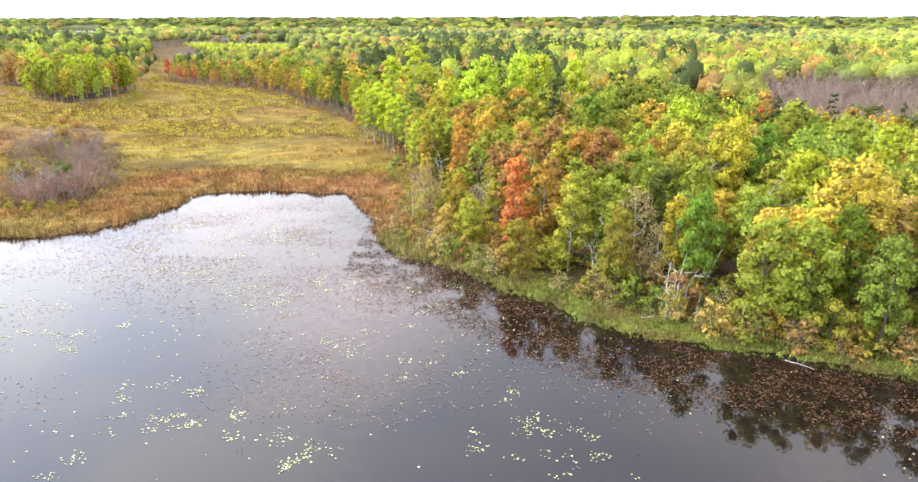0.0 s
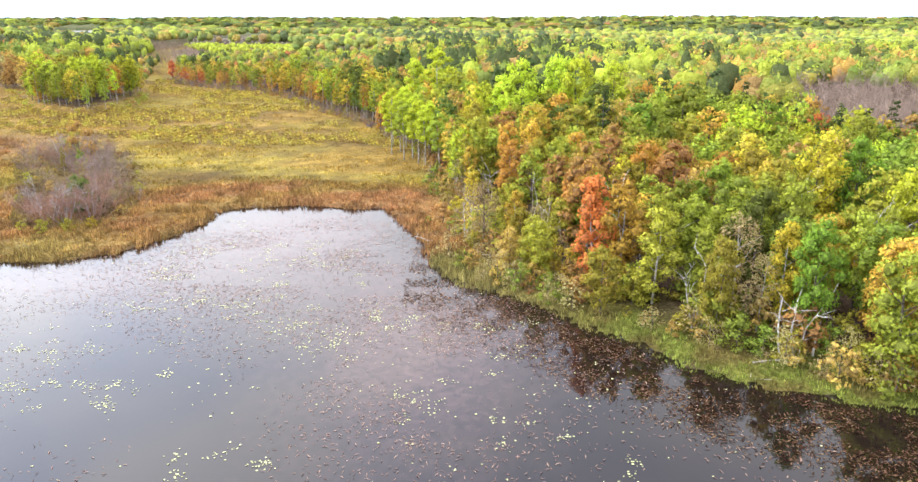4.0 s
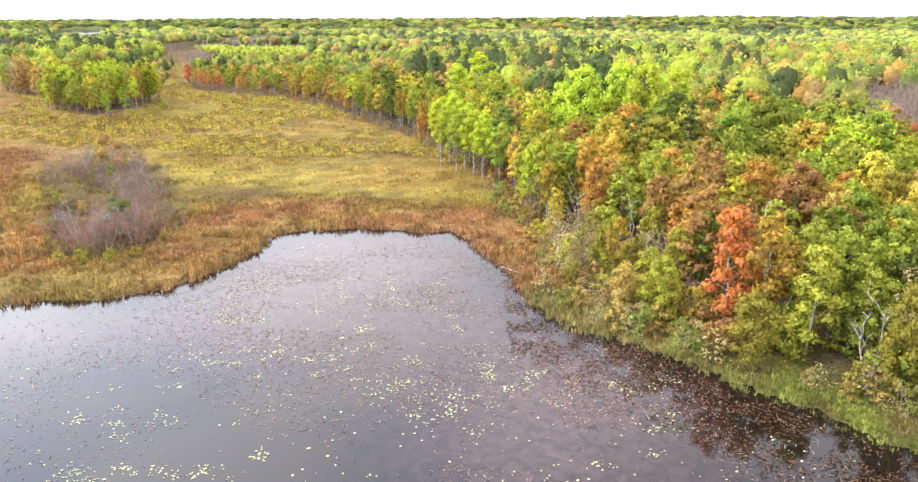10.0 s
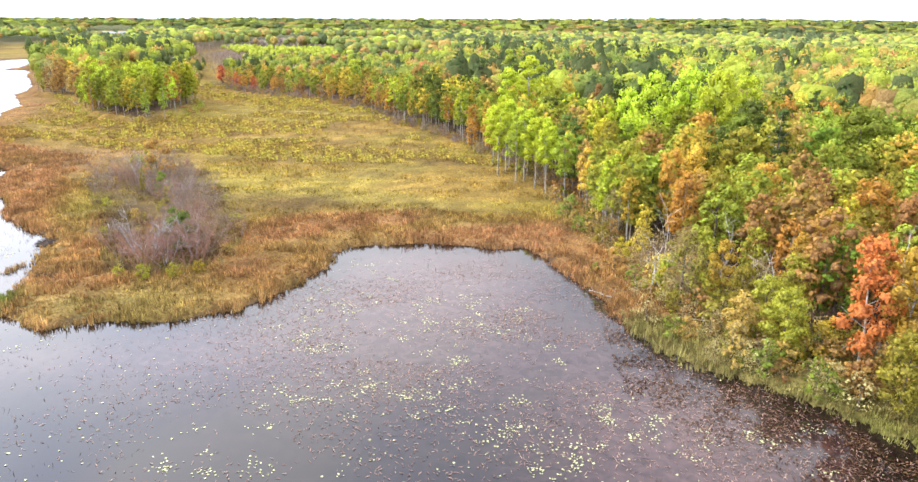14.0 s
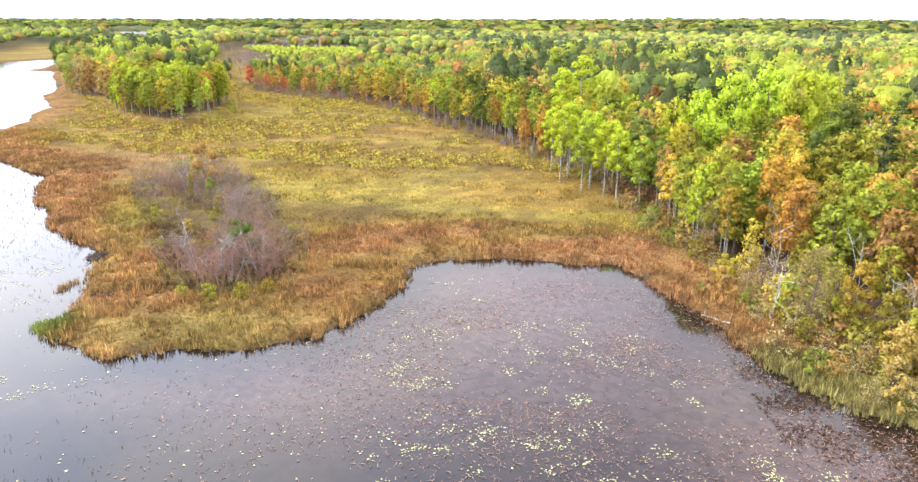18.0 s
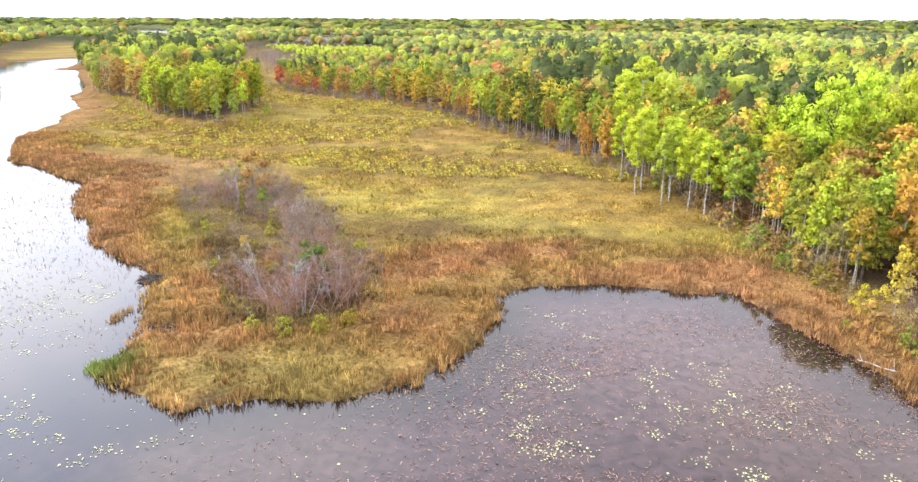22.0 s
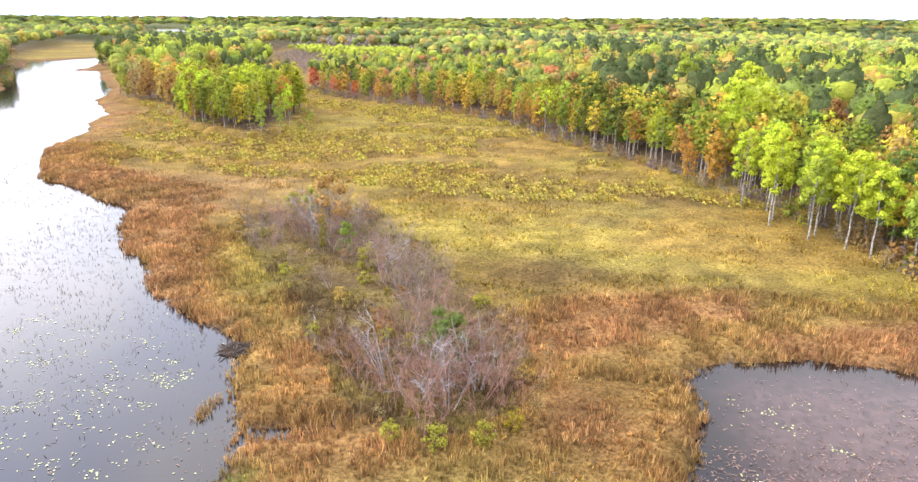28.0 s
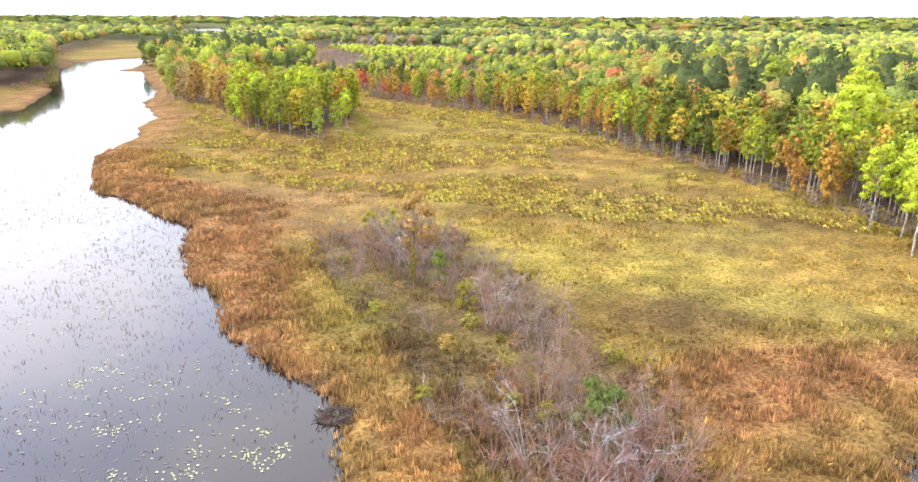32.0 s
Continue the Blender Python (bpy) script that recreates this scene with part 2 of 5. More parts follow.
def tube(points, radii, sides=5):
    pts = np.asarray(points, float)
    ang = np.arange(sides) * 2 * np.pi / sides
    rings = []
    for i, c in enumerate(pts):
        d = pts[min(i + 1, len(pts) - 1)] - pts[max(i - 1, 0)]
        d = d / (np.linalg.norm(d) + 1e-9)
        u = np.cross(d, (0.3, 1.0, 0.1) if abs(d[1]) < 0.9 else (1.0, 0.2, 0.1))
        u /= np.linalg.norm(u)
        w = np.cross(d, u)
        rings.append(c + radii[i] * (np.cos(ang)[:, None] * u + np.sin(ang)[:, None] * w))
    faces = [[i * sides + j, i * sides + (j + 1) % sides, (i + 1) * sides + (j + 1) % sides, (i + 1) * sides + j]
             for i in range(len(pts) - 1) for j in range(sides)]
    return np.concatenate(rings), np.array(faces)


def leaves(centres, outward, size, r, droop=0.0):
    """One small diamond of foliage at each centre, facing roughly outward."""
    n = len(centres)
    nrm = outward + r.normal(0, 0.6, (n, 3)) + (0, 0, 0.3)
    nrm /= np.linalg.norm(nrm, axis=1, keepdims=True) + 1e-9
    side = np.cross(nrm, r.normal(0, 1, (n, 3)))
    side /= np.linalg.norm(side, axis=1, keepdims=True) + 1e-9
    up = np.cross(nrm, side)
    up[:, 2] -= droop
    s = size * r.uniform(0.6, 1.35, (n, 1))
    v = np.stack([centres - side * s * 0.5, centres - up * s * 0.36 + nrm * s * 0.10, centres + side * s * 0.5, centres + up * s * 0.36 + nrm * s * 0.10], 1)
    return v.reshape(-1, 3), np.arange(4 * n).reshape(-1, 4)


SHAPE = {"round": (0.22, 24, 0.60, 0.9), "aspen": (0.42, 15, 0.72, 0.95), "birch": (0.26, 17, 0.52, 1.1), "bushy": (0.08, 10, 0.45, 0.8), "pine": (0.20, 22, 0.34, 0.55)}


def crown_lobes(form, h, rad, r):
    """Centres and radii of the clumps that make up a crown."""
    low, lobes, mid, flat = SHAPE[form]
    zs = low + (1 - low) * (np.arange(lobes) + r.uniform(0.2, 0.9, lobes)) / lobes
    env = np.sqrt(np.clip(1 - ((zs - mid) / np.where(zs > mid, 1.04 - mid, mid - low + 0.15)) ** 2, 0.03, 1))
    if form == "pine":
        env = np.clip(1.12 - (zs - low) / (1 - low), 0.1, 1) ** 0.8
    a = np.arange(lobes) * 2.4 + r.uniform(0, 0.9, lobes)
    lr = rad * r.uniform(0.27, 0.45, lobes) * (0.55 + 0.45 * env)
    q = np.clip(rad * env * r.uniform(0.70, 1.10, lobes) - lr * 0.8, 0, None)
    return np.stack([q * np.cos(a), q * np.sin(a), zs * h - lr * 0.55], 1), lr


def crown_points(form, h, rad, count, r, lobes=None):
    """Places of the foliage of a crown of a form, and the directions that they face."""
    centre, lr = lobes or crown_lobes(form, h, rad, r)
    pick = r.choice(len(lr), count, p=lr**2 / (lr**2).sum())
    d = r.normal(0, 1, (count, 3))
    d[:, 2] = np.abs(d[:, 2]) * 1.1 - 0.45
    d /= np.linalg.norm(d, axis=1, keepdims=True)
    shell = lr[pick, None] * r.uniform(0.78, 1.12, (count, 1))
    return centre[pick] + d * shell * (1, 1, SHAPE[form][3]), d


def cube_ball(n=2):
    g = np.linspace(-1, 1, n + 1)
    pts, faces = {}, []
    for axis in range(3):
        for sign in (-1, 1):
            for i in range(n):
                for j in range(n):
                    f = []
                    for di, dj in ((0, 0), (1, 0), (1, 1), (0, 1)):
                        p = [0.0] * 3
                        p[axis], p[(axis + 1) % 3], p[(axis + 2) % 3] = sign, g[i + di], g[j + dj]
                        f.append(pts.setdefault(tuple(p), len(pts)))
                    faces.append(f if sign > 0 else f[::-1])
    v = np.array(list(pts))
    return v / np.linalg.norm(v, axis=1, keepdims=True), np.array(faces)


BALLS = {2: cube_ball(2), 1: cube_ball(1)}


def face_out(me, normals):
    """Leaf clumps catch the light as the rounded lobe does that they sit on."""
    normals = np.asarray(normals, np.float32)
    normals = normals / (np.linalg.norm(normals, axis=1, keepdims=True) + 1e-9)
    me.normals_split_custom_set_from_vertices(normals)


def inner_clumps(form, lobes, r, k, n):
    """The dense inside of each clump, as an uneven lump, and the way that its corners face."""
    centre, lr = lobes
    pieces = []
    ball_v, ball_f = BALLS[n]
    for c, s in zip(centre, lr):
        v = ball_v * (s * k * r.uniform(0.65, 1.2, (len(ball_v), 1))) * (1, 1, SHAPE[form][3] * 0.95) + c
        pieces.append((v, ball_f))
    return joined(pieces), np.tile(ball_v, (len(lr), 1))


def trunk_parts(form, h, rad, r, thick, fine=2):
    """The trunk, and its limbs, each a shape."""
    lean = r.normal(0, 0.025, 2) * h
    top = {"pine": 0.97, "aspen": 0.93, "birch": 0.9}.get(form, 0.8) * h
    t = np.linspace(0, 1, 6)
    path = np.stack([lean[0] * t**2 + r.normal(0, 0.05, 6), lean[1] * t**2 + r.normal(0, 0.05, 6), t * top - 0.15], 1)
    stem, limbs = tube(path, thick * (1.15 - t) ** 0.9 + 0.015, 6 if fine else 4), []
    for i in range(2 if not fine else 3 if form in ("pine", "bushy") else 6):
        k = r.uniform(0.35, 0.8)
        base = np.array([np.interp(k, t, path[:, j]) for j in range(3)])
        a, ln = r.uniform(0, 2 * np.pi), rad * r.uniform(0.5, 0.85)
        tip = base + (np.cos(a) * ln, np.sin(a) * ln, ln * r.uniform(0.5, 1.1))
        midp = (base + tip) / 2 + (0, 0, -0.06 * ln)
        limbs.append(tube([base, midp, tip], [thick * 0.42, thick * 0.26, 0.02], 4))
    return stem, limbs


def bare_shape(h, spread, stems, r, thick, twigs=7, sides=3, fork=6):
    """Leafless stems, and the twigs that each one forks into."""
    found = []
    for s in range(stems):
        a = r.uniform(0, 2 * np.pi)
        foot = np.array([np.cos(a), np.sin(a), 0]) * spread * 0.18 * r.uniform(0, 1)
        hh = h * r.uniform(0.65, 1.0)
        tip = foot + (np.cos(a) * spread * r.uniform(0.2, 0.75), np.sin(a) * spread * r.uniform(0.2, 0.75), hh)
        mid = foot * 0.45 + tip * 0.55 + r.normal(0, 0.07 * h, 3) * (1, 1, 0.4)
        foot[2] = -0.15
        stem, pieces = tube([foot, mid, tip], [thick, thick * 0.6, thick * 0.12], sides), []
        for i in range(fork):
            k = r.uniform(0.3, 0.95)
            b = mid * (1 - k) + tip * k if r.random() < 0.7 else foot * (1 - k) + mid * k
            d = r.normal(0, 1, 3) * (1, 1, 0.5) + (np.cos(a) * 0.5, np.sin(a) * 0.5, 0.9)
            d /= np.linalg.norm(d)
            ln = h * r.uniform(0.16, 0.36)
            e = b + d * ln
            pieces.append(tube([b, b * 0.5 + e * 0.5 + r.normal(0, 0.05 * ln, 3), e], [thick * 0.34, thick * 0.22, thick * 0.06], 3))
            for j in range(twigs):
                f = b + (e - b) * r.uniform(0.25, 1.0)
                g = d + r.normal(0, 0.7, 3) + (0, 0, 0.3)
                g = f + g / np.linalg.norm(g) * ln * r.uniform(0.35, 0.75)
                w = np.cross(g - f, r.normal(0, 1, 3))
                w = w / (np.linalg.norm(w) + 1e-9) * thick * 0.17
                pieces.append((np.array([f - w, f + w, g + w * 0.3, g - w * 0.3]), np.array([[0, 1, 2, 3]])))
        found.append((stem, joined(pieces)))
    return found


def whole(found):
    return joined([piece for pair in found for piece in pair])


# ---- plan ----
LAKE = np.array([
    (300, -60), (140, 26), (80, 52), (41, 64.5), (33, 68), (21, 71.5), (10, 78.5), (2, 86.5), (-4, 93), (-10, 98.5), (-15, 102), (-18, 107), (-20, 113),
    (-20, 118), (-24, 127.5), (-27, 134), (-29, 140), (-38, 140.2), (-47, 141.6), (-55, 139.5), (-61, 136), (-60, 128), (-61, 123), (-65, 117), (-69, 112),
    (-77, 107.8), (-83, 108.6), (-90, 105.6), (-94, 108), (-101, 111), (-100, 117)])
LAKE = np.concatenate([LAKE, np.array([
    (-102, 123), (-105, 130), (-106, 137), (-112, 141), (-121, 148.5), (-133, 162.5), (-146, 179), (-150.5, 191), (-164, 199.5), (-182, 211), (-204, 242),
    (-211, 272), (-220, 287), (-225, 306), (-239, 326), (-256, 347), (-259, 361), (-274, 389), (-306, 434), (-338, 481), (-357, 489), (-364, 519), (-384, 554), (-406, 592),
    (-424, 590), (-430, 548), (-410, 517), (-390, 481), (-360, 438), (-344, 408), (-322, 383), (-301, 347), (-285, 317)]),
    np.array([(-330, 200), (-360, 50), (-380, -160), (-200, -320), (200, -320), (320, -200)])])
FOREST_EDGE = np.array([
    (420, -90), (150, 34), (90, 60), (47, 70), (37, 71.3), (27.5, 75), (20, 81), (11, 87), (3, 93), (-4, 98), (-9, 104), (-12, 116), (-14, 124), (-17, 138),
    (-18, 152), (-19, 166), (-22, 184), (-28, 203), (-35, 218), (-43, 236), (-54, 256), (-71, 281), (-87, 314), (-109, 338), (-138, 358), (-168, 383), (-182, 405)])
FOREST = np.concatenate([FOREST_EDGE, np.array([(-190, 440), (-240, 560), (-300, 690), (-300, 3000), (2600, 3000), (2600, -90)])])
PENINSULA = np.array([(-236, 337), (-215, 326), (-205, 312), (-186, 284), (-174, 272), (-154, 262), (-148, 280), (-150, 296), (-160, 328), (-178, 372),
                      (-206, 450), (-245, 545), (-320, 690), (-440, 690), (-390, 620), (-375, 560), (-362, 520), (-338, 506), (-312, 478), (-286, 432), (-262, 376), (-248, 350)])
WEST_WOOD = np.array([(-410, 285), (-334, 374), (-345, 414), (-368, 446), (-398, 487), (-432, 534), (-512, 648), (-520, 687), (-580, 812), (-640, 880), (-1500, 2400), (-2600, 2400), (-2600, 100), (-700, 100)])
FAR_NORTH = np.array([(-330, 690), (-300, 3000), (-2400, 3000), (-1300, 1500), (-640, 880), (-560, 845), (-470, 800), (-440, 690)])
ISLAND = np.array([(-128, 184), (-117, 165), (-108, 152), (-100, 138), (-93, 126), (-84, 121), (-77, 127), (-76, 138), (-82, 154), (-92, 174), (-104, 193), (-116, 199)])
FAR_LAKE = np.array([(-655, 1168), (-599, 1126), (-770, 1492), (-805, 1430)])
# gap in the tall woods, laid along the camera's view of the far lake
LAKE_SIGHT_GAP = np.array([(-430, 800), (-500, 800), (-675, 1150), (-850, 1450), (-790, 1540), (-585, 1110)])
DITCH = np.array([(-103, 120.5), (-98, 122), (-95, 122.6), (-91.5, 124.5)])
YOUNG = np.array([(-209, 525), (-183, 575), (-150, 640), (-170, 700), (-203, 715), (-290, 735), (-318, 690), (-262, 610)])


def inside(poly, x, y):
    hit = np.zeros(np.shape(x), bool)
    for (ax, ay), (bx, by) in zip(poly, np.roll(poly, -1, 0)):
        hit ^= ((ay > y) != (by > y)) & (x < (bx - ax) * (y - ay) / (by - ay + 1e-12) + ax)
    return hit


def line_distance(line, x, y, closed=False):
    best = np.full(np.shape(x), 1e9)
    ends = np.roll(line, -1, 0) if closed else line[1:]
    for (ax, ay), (bx, by) in zip(line, ends):
        dx, dy = bx - ax, by - ay
        t = np.clip(((x - ax) * dx + (y - ay) * dy) / (dx * dx + dy * dy), 0, 1)
        best = np.minimum(best, np.hypot(x - ax - t * dx, y - ay - t * dy))
    return best


TABLE = rng.random((256, 256))


def value_noise(x, y):
    xi, yi = np.floor(x).astype(int), np.floor(y).astype(int)
    u, v = x - xi, y - yi
    u, v = u * u * (3 - 2 * u), v * v * (3 - 2 * v)
    g = lambda i, j: TABLE[(xi + i) % 256, (yi + j) % 256]
    return (g(0, 0) * (1 - u) + g(1, 0) * u) * (1 - v) + (g(0, 1) * (1 - u) + g(1, 1) * u) * v


def fbm(x, y, size, octaves=4, shift=0.0):
    total, amp, weight = 0, 1.0, 0
    for o in range(octaves):
        total = total + amp * value_noise(x / size * 2**o + shift + 17.3 * o, y / size * 2**o - shift + 5.1 * o)
        weight, amp = weight + amp, amp * 0.5
    return total / weight


def shore(x, y):
    """Distance to the waterline: positive on land."""
    wx = x + (fbm(x, y, 7, 3, 3) - 0.5) * 3.4
    wy = y + (fbm(x, y, 7, 3, 9) - 0.5) * 3.4
    d = line_distance(LAKE, wx, wy, True)
    land = np.where(inside(LAKE, wx, wy), -d, d)
    return np.where(np.abs(land) < 14, np.minimum(land, line_distance(DITCH, wx, wy) - 0.75), land)


def wooded(x, y):
    return (inside(FOREST, x, y) | inside(PENINSULA, x, y) | inside(WEST_WOOD, x, y) | inside(FAR_NORTH, x, y)) & ~inside(LAKE_SIGHT_GAP, x, y)


def near_spot(x, y, cx, cy, rx, ry, turn=0.0):
    c, s = math.cos(turn), math.sin(turn)
    dx, dy = x - cx, y - cy
    return np.exp(-(((dx * c + dy * s) / rx) ** 2 + ((dy * c - dx * s) / ry) ** 2))


def blend(a, b, k):
    return a * (1 - k[:, None]) + np.asarray(b) * k[:, None]


def smooth(k, a, b):
    k = np.clip((k - a) / (b - a), 0, 1)
    return k * k * (3 - 2 * k)


def marsh_color(x, y, d):
    """The colour of what grows at a place of the open marsh."""
    n1, n2, n3 = fbm(x, y, 26, 4, 1), fbm(x, y, 9, 4, 2), fbm(x * 0.6 + y * 0.3, y * 1.6, 22, 4, 4)
    n5 = fbm(x, y, 3.2, 3, 15)
    c = np.tile(np.array([0.325, 0.215, 0.060]), (len(x), 1))
    c = blend(c, (0.325, 0.250, 0.060), smooth(n1 + 0.3 * n2, 0.52, 0.76))
    c = blend(c, (0.25, 0.145, 0.042), smooth(n3, 0.50, 0.70) * 0.45)
    c = blend(c, (0.18, 0.125, 0.055), smooth(n2 * 0.6 + n3 * 0.5, 0.58, 0.78) * 0.5)
    for cx, cy, rx, ry in ((-43, 151, 9, 5), (-51, 163, 10, 6), (-66, 205, 14, 18), (-80, 214, 12, 12), (-64, 170, 12, 7)):
        c = blend(c, (0.33, 0.290, 0.08), 0.4 * near_spot(x, y, cx, cy, rx, ry) * (0.6 + 0.4 * smooth(n5, 0.4, 0.6)))
    for cx, cy, rx, ry in ((-49, 208, 9, 7), (-71, 203, 10, 5), (-70, 162, 16, 5), (-76, 165, 8, 8), (-60, 230, 8, 5)):
        c = blend(c, (0.15, 0.09, 0.04), 0.6 * near_spot(x, y, cx, cy, rx, ry))
    reach = 7 + 11 * n1 + 9 * near_spot(x, y, -150, 205, 40, 22) + 13 * near_spot(x, y, -64, 142, 17, 18)
    c = blend(c, (0.37, 0.196, 0.086), (1 - smooth(d, reach * 0.6, reach * 1.4)) * (0.55 + 0.45 * smooth(n2, 0.32, 0.62)))
    c = blend(c, (0.34, 0.265, 0.085), 0.85 * near_spot(x, y, -83, 112, 15, 6.5))
    c = blend(c, (0.32, 0.27, 0.07), 0.7 * near_spot(x, y, -111, 155, 6, 16, 0.6))
    c = blend(c, (0.31, 0.19, 0.09), 0.85 * near_spot(x, y, -140, 210, 22, 16, 0.6))
    c = blend(c, (0.11, 0.17, 0.03), 0.9 * near_spot(x, y, -99.5, 113, 3.2, 3.2))
    bank = (x > -19) * (y < 112)
    c = blend(c, (0.21, 0.185, 0.055), bank * 0.85)
    c = blend(c, (0.29, 0.245, 0.085), bank * 0.8 * (1 - smooth(x, -8, 8)))
    c = blend(c, (0.165, 0.20, 0.036), bank * smooth(x, -6, 8) * smooth(n5, 0.35, 0.6) * 0.8)
    c = blend(c, blend(np.tile(np.array([0.165, 0.112, 0.06]), (len(x), 1)), (0.19, 0.15, 0.05), smooth(n5, 0.45, 0.65)), inside(ISLAND, x, y) * 0.85)
    return c * ((0.80 + 0.40 * smooth(n5, 0.3, 0.7)) * (0.84 + 0.32 * smooth(fbm(x, y, 1.3, 2, 25), 0.25, 0.75)))[:, None]


def far_lift(x, y):
    """The rise of the land towards the horizon: highest in the north-east."""
    far = np.hypot(x + 45, y - 40)
    rise = 2 + 13 * smooth(x, -1700, 900)
    return smooth(far, 900, 3200) * ((fbm(x, y, 900, 3, 8) - 0.5) * 16 + rise)


# ---- ground and water ----
def spaced(lo, a, b, hi, step, grow):
    mid = np.arange(a, b, step)
    out, s = [b], step
    while out[-1] < hi:
        s *= grow
        out.append(out[-1] + s)
    back, s = [a - step], step
    while back[-1] > lo:
        s *= grow
        back.append(back[-1] - s)
    return np.concatenate([back[::-1], mid, out])


def make_ground():
    gx, gy = spaced(-5200, -310, 62, 5200, 2.3, 1.09), spaced(-3000, 56, 330, 6800, 2.2, 1.07)
    xx, yy = np.meshgrid(gx, gy)
    x, y = xx.ravel(), yy.ravel()
    d = shore(x, y)
    fd = line_distance(FOREST_EDGE, x, y)
    wood = wooded(x, y)
    far = np.hypot(x + 45, y - 40)
    z = np.clip(d * 0.5, -1.6, 0.2) + 0.5 * smooth(d, 0.2, 1.6) * (1 - smooth(d, 14, 30)) * ~wood * ((x < -19) | (y > 112)) + np.where(d > 1, (fbm(x, y, 5, 3, 6) - 0.5) * 0.25, 0)
    z += np.where(wood, np.clip(fd * 0.06, 0, 2.0) * np.clip(d * 0.1, 0, 1), 0)
    z += far_lift(x, y) * (d > 0) * (1 - near_spot(x, y, -720, 1300, 200, 420))
    # ground tint about halved: shade between the blades is put into the colour
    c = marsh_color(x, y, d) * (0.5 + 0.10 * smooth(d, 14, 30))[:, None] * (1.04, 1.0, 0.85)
    k = smooth(far, 500, 1500)
    canopy = blend(np.tile(np.array([0.09, 0.10, 0.035]), (len(x), 1)), (0.13, 0.115, 0.04), smooth(fbm(x, y, 60, 4, 5), 0.45, 0.65))
    canopy = blend(canopy, (0.06, 0.085, 0.035), smooth(fbm(x, y, 90, 4, 12), 0.52, 0.66))
    floor = np.tile(np.array([0.11, 0.07, 0.045]), (len(x), 1))
    soft = np.where(wood, np.where(inside(PENINSULA, x, y), line_distance(PENINSULA, x, y, True), fd) + 10 * (fbm(x, y, 6, 3, 27) - 0.5), 0)
    c = np.where(wood[:, None], blend(c, blend(floor, canopy, k), smooth(soft, 2, 11)), c)
    c = np.where((d < 0)[:, None], np.array([0.07, 0.045, 0.03]), c)
    nx, ny = len(gx), len(gy)
    i = (np.arange(ny - 1)[:, None] * nx + np.arange(nx - 1)[None]).ravel()
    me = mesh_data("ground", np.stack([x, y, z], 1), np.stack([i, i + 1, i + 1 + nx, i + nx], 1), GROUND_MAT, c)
    me.polygons.foreach_set("use_smooth", np.ones(len(me.polygons), bool))
    return tagged(new("ground", me), "marsh and forest ground of tan sedge and brown litter", "ground", kind="structure")


make_ground()


def make_water():
    gx, gy = np.arange(-480, 342, 6.0), np.arange(-340, 662, 6.0)
    xx, yy = np.meshgrid(gx, gy)
    x, y = xx.ravel(), yy.ravel()
    beds = 0.12 + 0.74 * near_spot(x, y, -42, 120, 30, 28) + 0.8 * near_spot(x, y, -18, 84, 12, 22) + 0.5 * near_spot(x, y, -75, 100, 22, 7) + 0.25 * smooth(fbm(x, y, 40, 4, 81), 0.5, 0.7)
    beds = beds * (0.25 + 0.75 * smooth(-shore(x, y), 1, 7))
    nx, ny = len(gx), len(gy)
    i = (np.arange(ny - 1)[:, None] * nx + np.arange(nx - 1)[None]).ravel()
    me = mesh_data("water", np.stack([x, y, 0 * x], 1), np.stack([i, i + 1, i + 1 + nx, i + nx], 1), WATER_MAT)
    me.attributes.new("weed", "FLOAT", "POINT").data.foreach_set("value", beds.astype(np.float32))
    return tagged(new("water", me), "still tea-brown lake water mirroring a white sky", "lake", kind="structure")


make_water()
far_w = np.array([(x, y, 2.5) for x, y in FAR_LAKE])
tagged(new("far_water", mesh_data("far_water", far_w, [[0, 1, 2, 3]], water_material("ruffled_lake_water", 0.38))), "distant pale lake between wooded shores", "lake", kind="structure")

# ---- trees ----
TEMPLATE = {}
SPECIES = {"lime": "poplar_tree", "spring": "ash_tree", "green": "oak_tree", "deep": "oak_tree", "emerald": "elm_tree", "olive": "linden_tree"}
CATEGORY = {"round": "maple_tree", "aspen": "aspen_tree", "birch": "birch_tree", "pine": "pine_tree", "bushy": "willow_bush"}
WORDS = {
    "lime": "bright lime-yellow", "spring": "fresh yellow-green", "green": "mid-green", "deep": "dark green", "emerald": "rich green", "olive": "olive-yellow",
    "yellow": "bright yellow", "gold": "golden", "orange": "orange", "rust": "rust-brown", "red": "scarlet-red", "tan": "dry tan", "pine": "dark blue-green", "mauve": "grey-mauve"}
KIND_WORDS = {"round": "broadleaf tree with a broad lobed crown", "aspen": "aspen with a tall pale trunk", "birch": "birch with a slender pale trunk",
              "pine": "pine with tiered boughs", "bushy": "bush with leaves down to the ground"}


